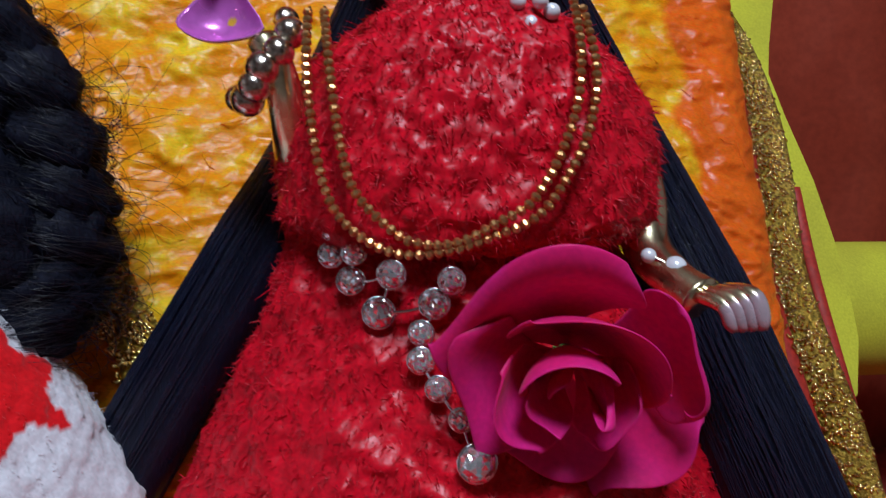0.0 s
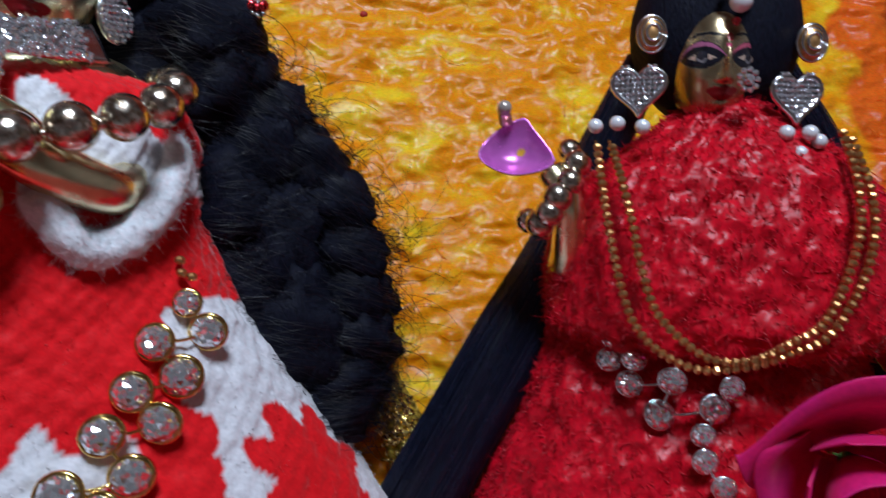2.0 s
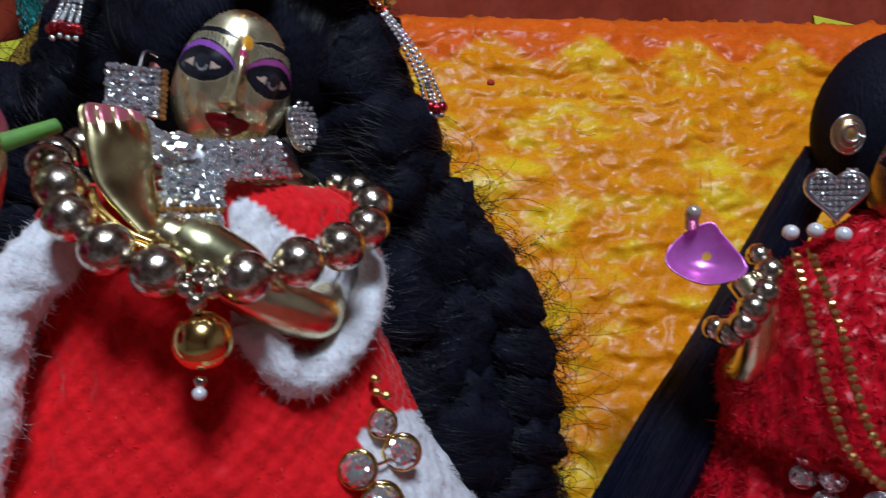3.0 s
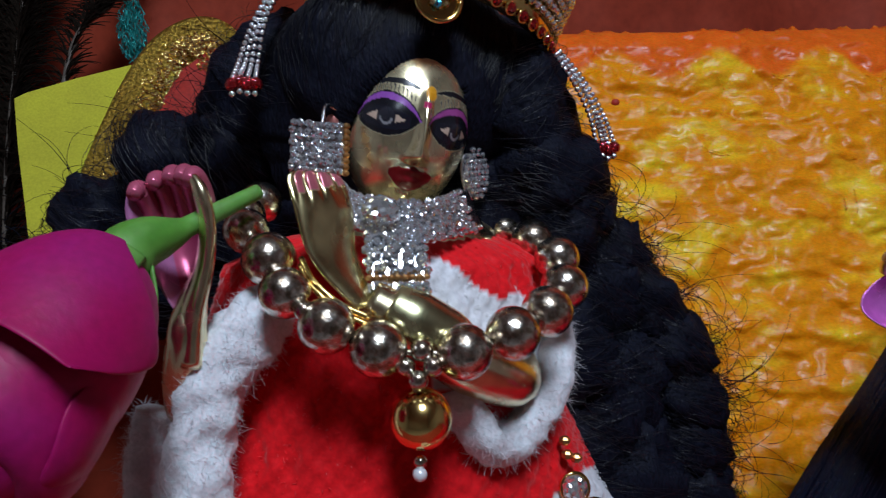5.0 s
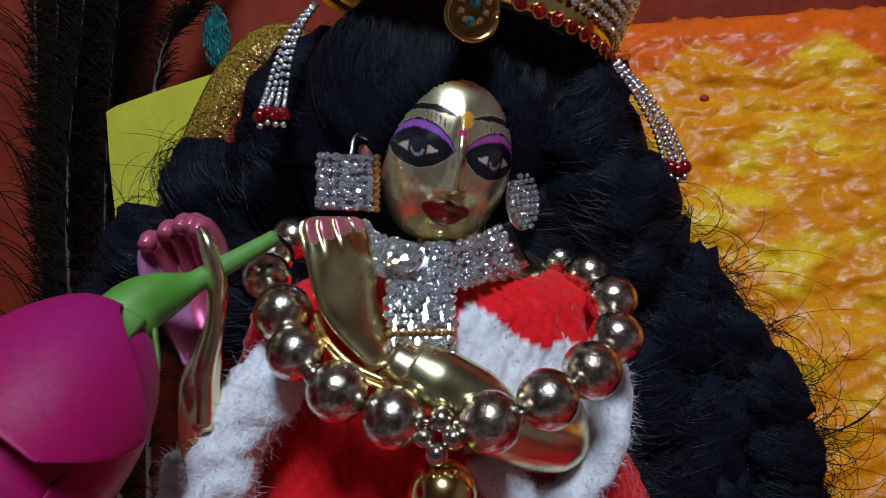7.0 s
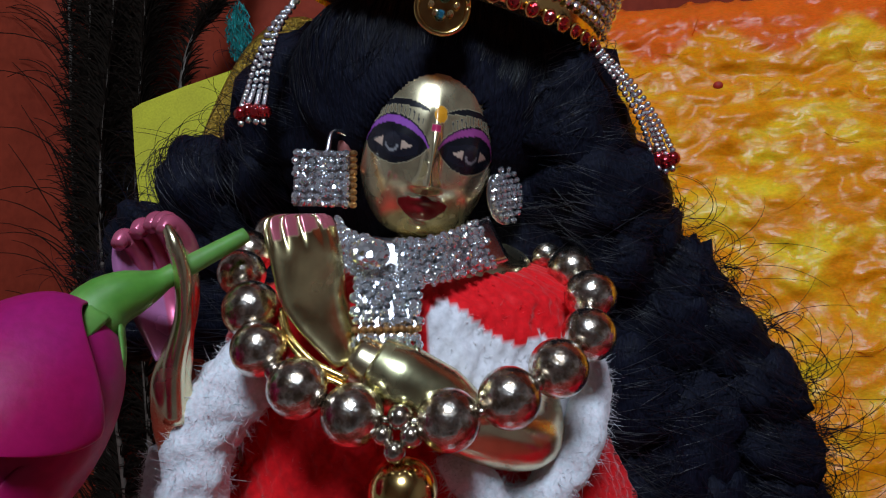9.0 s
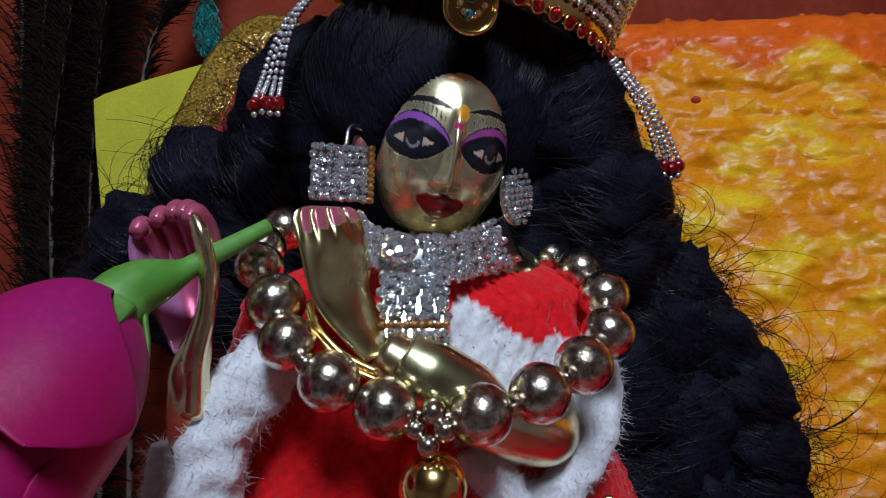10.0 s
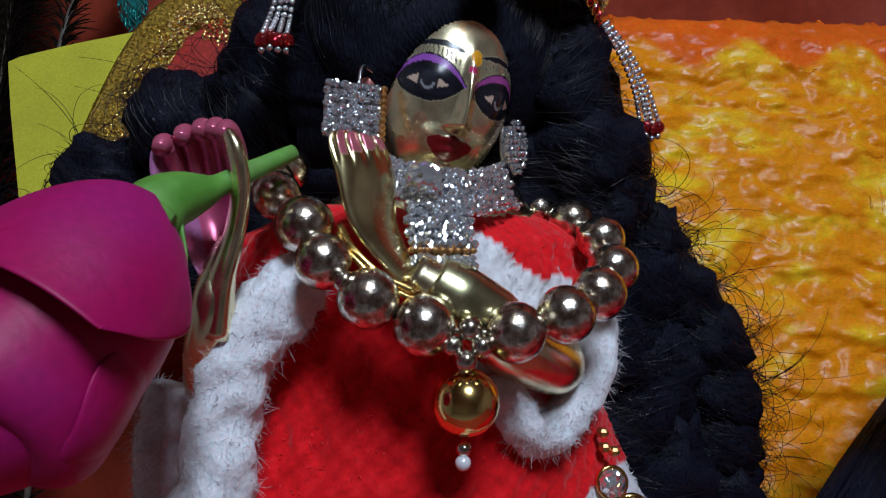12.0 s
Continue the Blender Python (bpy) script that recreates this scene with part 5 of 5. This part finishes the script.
heart_earring((-0.0195, 0.1695, 0.256), -8, [(-0.031, 0.167, 0.246), (-0.0255, 0.166, 0.2465), (-0.019, 0.166, 0.2455)], "silver rhinestone heart earring with hanging pearls")
heart_earring((0.0215, 0.1715, 0.2535), 12, [(0.0175, 0.167, 0.2435), (0.0255, 0.167, 0.2412), (0.0205, 0.166, 0.2382), (0.0225, 0.165, 0.2432)], "silver rhinestone heart earring with hanging pearls")


def stud(at, label):
    sd = empty("round_stud", at)
    v, f = ball((0, 0, 0), (0.0039, 0.0026, 0.005), 18, 12)
    mesh_part("stud_shell", v, f, M["small_gold"], sd)
    for k in range(3):
        t = np.linspace(0, 2 * math.pi, 25)
        q = 1 - 0.28 * k
        p = np.stack([0.0038 * q * np.cos(t), np.full(25, -0.0005 - 0.001 * k), 0.0049 * q * np.sin(t)], 1)
        mesh_part("stud_ring", *tube(p, 0.00045, 6, axis=(0, 1, 0)), M["silver"], sd)
    return tagged(sd, label, "hair ornament", "hair studs")


stud((-0.0155, 0.1735, 0.271), "oval ringed gold and silver stud at the temple")
stud((0.0265, 0.1755, 0.268), "oval ringed gold and silver stud at the temple")


def forehead_jewel():
    fj = empty("forehead_jewel", (0.0045, 0.1635, 0.2762))
    shared("pearl", PEARL, fj, (0, 0, 0), None, 1.35)
    for k in range(7):
        a = 0.9 * (k - 3)
        shared("pearl", PEARL, fj, (0.0034 * math.sin(a), 0.001, 0.0052 + 0.0026 * math.cos(a)), None, 0.62)
    shared("red_stone", GEM_RED, fj, (-0.0008, 0.0008, -0.0048), None, 1.0)
    return tagged(fj, "pearl forehead jewel with a red stone", "head jewel")


forehead_jewel()
nose = empty("nose_ring", (0.0058, 0.1612, 0.2562))
for k in range(9):
    a = 2 * math.pi * k / 9
    shared("rhinestone", GEM_SMALL, nose, (0.0022 * math.cos(a), -0.0002, 0.0026 * math.sin(a)), facing(jitter((0.2, -1, 0.1), 0.3)), 1.0)
shared("rhinestone", GEM_SMALL, nose, (0, -0.0004, 0), None, 1.9)
tagged(nose, "silver rhinestone nose ring", "nose ring")


def bracelet(places, label, me, sizes):
    br = empty("bead_bracelet", places[0])
    for p, s in zip(places, sizes):
        shared("bracelet_bead", me, br, Vector(p) - Vector(places[0]), Euler((s * 9, s * 5, 1)).to_matrix(), s)
    put(mesh_part("cord", *tube(smooth_path(places, 30), 0.0007, 6), M["bead"]), br)
    return tagged(br, label, "bracelet")


bracelet([(-0.0375, 0.1705, 0.2400), (-0.0358, 0.1665, 0.2362), (-0.0378, 0.1632, 0.2312), (-0.0412, 0.1615, 0.2272), (-0.0432, 0.1618, 0.2232), (-0.0455, 0.1645, 0.2205), (-0.0485, 0.168, 0.2212)],
         "bracelet of worn silver-gold beads round the wrist", DARK_BEAD, [0.8, 0.95, 0.92, 1.0, 0.95, 1.0, 0.85])
bracelet([(0.0505, 0.170, 0.1835), (0.0565, 0.168, 0.1808), (0.0605, 0.172, 0.179)], "pearl bracelet at the lowered wrist", PEARL, [0.9, 1.35, 0.9])


# ---- roses ----
def petal(r0, r1, z0, z1, a0, span, curl, rng, cup=1.0, tip=0.12, n=14):
    """One petal round the flower's z axis: from its foot at radius r0 to its rim at r1."""
    verts, faces = [], []
    ph = rng.uniform(0, 6)
    for j in range(n + 1):
        v = j / n
        for i in range(n + 1):
            u = 2 * i / n - 1
            width = math.sin(min(1.0, 0.25 + v * 0.95) * math.pi * 0.5) * math.sqrt(max(0.0, 1 - 0.62 * max(0, v - 0.62) / 0.38 * u * u))
            a = a0 + u * span * width
            r = r0 + (r1 - r0) * math.sin(v * math.pi / 2) ** cup
            h = z0 + (z1 - z0) * v - tip * (z1 - z0) * u * u * v
            roll = max(0, v - 0.7) / 0.3
            r += curl * roll ** 2 * (1 + 0.3 * math.sin(3 * u + ph))
            h -= abs(curl) * 0.7 * roll ** 3
            r *= 1 + 0.045 * math.sin(5 * u + ph) * v
            h += 0.05 * (z1 - z0) * math.sin(4 * u + ph) * v
            verts.append((r * math.cos(a), r * math.sin(a), h))
    for j in range(n):
        for i in range(n):
            q = j * (n + 1) + i
            faces.append((q, q + 1, q + n + 2, q + n + 1))
    return verts, faces


def add_petal(parent, m, args, mat):
    v, f = petal(*args)
    v = np.array(v) @ np.array(m.to_3x3()).T
    ob = mesh_part("petal", v, f, mat, parent)
    md = ob.modifiers.new("thickness", "SOLIDIFY")
    md.thickness = 0.0005
    sb = ob.modifiers.new("round", "SUBSURF")
    sb.levels = sb.render_levels = 1
    return ob


def open_rose():
    rose = empty("open_rose", (0.0258, 0.1375, 0.1592))
    rng = random.Random(12)
    axis = Vector((-0.1, -1, -0.3)).normalized()
    across = Vector((1, 0, 0)) - axis * axis.x
    across.normalize()
    m = Matrix((across, axis.cross(across), axis)).transposed().to_4x4()
    k = 0.001
    # the way round in degrees, half width, foot and rim radius, foot and rim height, roll of the rim, tip
    leaves = [(118, 1.25, 2, 25.5, -16, 3.5, 4.5, 0.1), (188, 1.0, 2, 21.5, -16, 1.5, 3.0, 0.1), (14, 0.75, 2, 28, -17, 3.5, -2.5, 0.25), (312, 0.75, 2, 31, -18, -3, 1.0, 0.2), (258, 0.95, 2, 24, -18, -4, 1.5, 0.15),
              (62, 1.5, 1.5, 18.5, -17, 7.5, 1.2, 0.1), (205, 1.15, 1.2, 14.5, -17, 6.0, 0.8, 0.1), (330, 0.95, 1.2, 14, -17, 6.5, -1.0, 0.3),
              (100, 1.7, 0.8, 10.5, -15, 8.5, 0.2, 0.1), (215, 1.2, 0.8, 8.6, -15, 5.5, 0.3, 0.1), (350, 0.7, 0.6, 9.0, -14, 13.5, -3.4, 0.7), (140, 1.4, 0.4, 4.8, -15, 5.5, -0.3, 0.3)]
    for deg, span, r0, r1, z0, z1, curl, tip in leaves:
        add_petal(rose, m, (r0 * k, r1 * k, z0 * k, z1 * k, radians(deg), span, curl * k, rng, 0.8, tip, 18), M["petal"])
    back = (m.to_3x3() @ Vector((0, 0, -1))).normalized()
    stalk = smooth_path([back * 0.016, back * 0.026 + Vector((0, 0, -0.004)), back * 0.034 + Vector((0.0, 0.0, -0.02))], 16)
    mesh_part("stem", *tube(stalk, [0.003] + [0.0018] * 15, 10), M["stem"], rose, "green stem")
    return tagged(rose, "open magenta rose tucked at the dress front", "rose")


open_rose()


def rose_bud():
    bud = empty("rose_bud", (-0.2005, 0.0855, 0.2565))
    rng = random.Random(14)
    axis = Vector((-0.22, -0.66, -0.72)).normalized()
    m = axis.to_track_quat("Z", "Y").to_matrix().to_4x4()
    k = 0.001
    v, f = ball((0, 0, 0.0225), (0.0138, 0.0138, 0.0222), 32, 24)
    mesh_part("bud_core", v @ np.array(m.to_3x3()).T, f, M["bud_petal"], bud, "tightly closed inner petals")
    for r0, r1, z0, z1, a0, span, curl in ((2.5, 14.6, 1, 46, 3.1, 1.75, -10.5), (2.5, 14.9, 0.5, 45, 0.1, 1.7, -10), (3, 15.3, 0, 44, 4.75, 1.7, -9.5), (3, 17.6, -0.5, 25.5, 1.75, 2.2, 1.2)):
        add_petal(bud, m, (r0 * k, r1 * k, z0 * k, z1 * k, a0, span, curl * k, rng, 0.5, 0.06, 22), M["bud_petal"])
    # swelling under the flower, sepals and stem
    stem_end = Vector((-0.1874, 0.1067, 0.2675)) - Vector(bud.location)
    p = smooth_path([axis * 0.004, axis * -0.002, stem_end * 0.35, stem_end * 0.6, stem_end * 0.8, stem_end], 30)
    mesh_part("stem", *tube(p, np.interp(np.linspace(0, 1, 30), [0, 0.12, 0.3, 0.44, 1], [0.0046, 0.0052, 0.004, 0.0019, 0.00145]), 16), M["stem"], bud, "green stem and swollen hip")
    rot = m.to_3x3()
    for i in range(5):
        a = 2 * math.pi * i / 5 + 0.4
        d = rot @ Vector((math.cos(a), math.sin(a), 0))
        q = smooth_path([d * 0.004, d * 0.0075 + axis * 0.004, d * 0.0098 + axis * 0.008, d * 0.0112 + axis * 0.012], 10)
        mesh_part("sepal", *tube(q, np.linspace(0.0022, 0.0003, 10), 8, 0.25, axis=tuple(np.cross(np.array(d), np.array(axis)))), M["stem"], bud)
    return tagged(bud, "closed magenta rose bud on a green stem held by the figurine", "rose bud")


rose_bud()


# ---- peacock feathers behind the throne ----
def feather(path, barb_len, n_barbs, seed, eye_at=None, left_long=0.0):
    ft = empty("peacock_feather", path[-1])
    rng = np.random.default_rng(seed)
    p = smooth_path(path, 60)
    put(mesh_part("quill", *tube(p, np.linspace(0.0019, 0.0012, 60), 8), M["quill"], label="pale ringed quill"), ft)
    out = []
    for i in range(n_barbs):
        s = rng.integers(0, 58)
        side = -1 if rng.random() < 0.5 else 1
        ln = barb_len * rng.uniform(0.6, 1.2) + (left_long * rng.uniform(0.3, 1.0) if side < 0 and rng.random() < 0.12 else 0)
        d = np.array((side * rng.uniform(0.12, 0.7), rng.normal() * 0.12, rng.uniform(0.5, 1.0)))
        d /= np.linalg.norm(d)
        t = np.linspace(0, 1, 8)[:, None]
        out.append(p[s] + d * ln * t + np.array((side * 0.25, 0, -0.55)) * ln * t * t * rng.uniform(0.2, 1.1))
    put(tagged(mesh_part("barb_fringe", *strands_on(out, 0.0006), M["barb"]), "thin dark brown feather barbs", kind="stuff"), ft)
    if eye_at is not None:
        flakes = []
        for _ in range(260):
            r, g = rng.uniform(0, 1) ** 0.5, rng.uniform(0, 2 * math.pi)
            q = np.array(eye_at) + np.array((0.009 * r * math.cos(g), rng.normal() * 0.001, 0.017 * r * math.sin(g)))
            d = np.array((rng.normal() * 0.5, rng.normal() * 0.2, 1.0)) * rng.uniform(0.0015, 0.004)
            flakes.append(np.array((q - d, q, q + d)))
        v, f = strands_on(flakes, 0.0005)
        put(mesh_part("feather_eye", v, f, M["teal"], label="iridescent teal feather eye"), ft)
    return tagged(ft, "peacock feather with dark barbs and a pale quill", "feather", "peacock feathers")


feather([(-0.52, 0.335, 0.002), (-0.528, 0.34, 0.243), (-0.534, 0.355, 0.42), (-0.536, 0.36, 0.55)], 0.012, 1500, 51, None, 0.11)
feather([(-0.475, 0.32, 0.002), (-0.486, 0.325, 0.255), (-0.48, 0.345, 0.408), (-0.474, 0.35, 0.54)], 0.034, 3600, 52)
feather([(-0.455, 0.322, 0.002), (-0.46, 0.33, 0.255), (-0.452, 0.345, 0.408), (-0.44, 0.355, 0.54)], 0.034, 3600, 53)
feather([(-0.5, 0.33, 0.002), (-0.508, 0.335, 0.25), (-0.508, 0.35, 0.41), (-0.505, 0.355, 0.55)], 0.032, 3400, 55)
feather([(-0.435, 0.318, 0.002), (-0.42, 0.332, 0.33), (-0.395, 0.352, 0.4), (-0.375, 0.36, 0.5)], 0.02, 1000, 54, (-0.384, 0.348, 0.374))
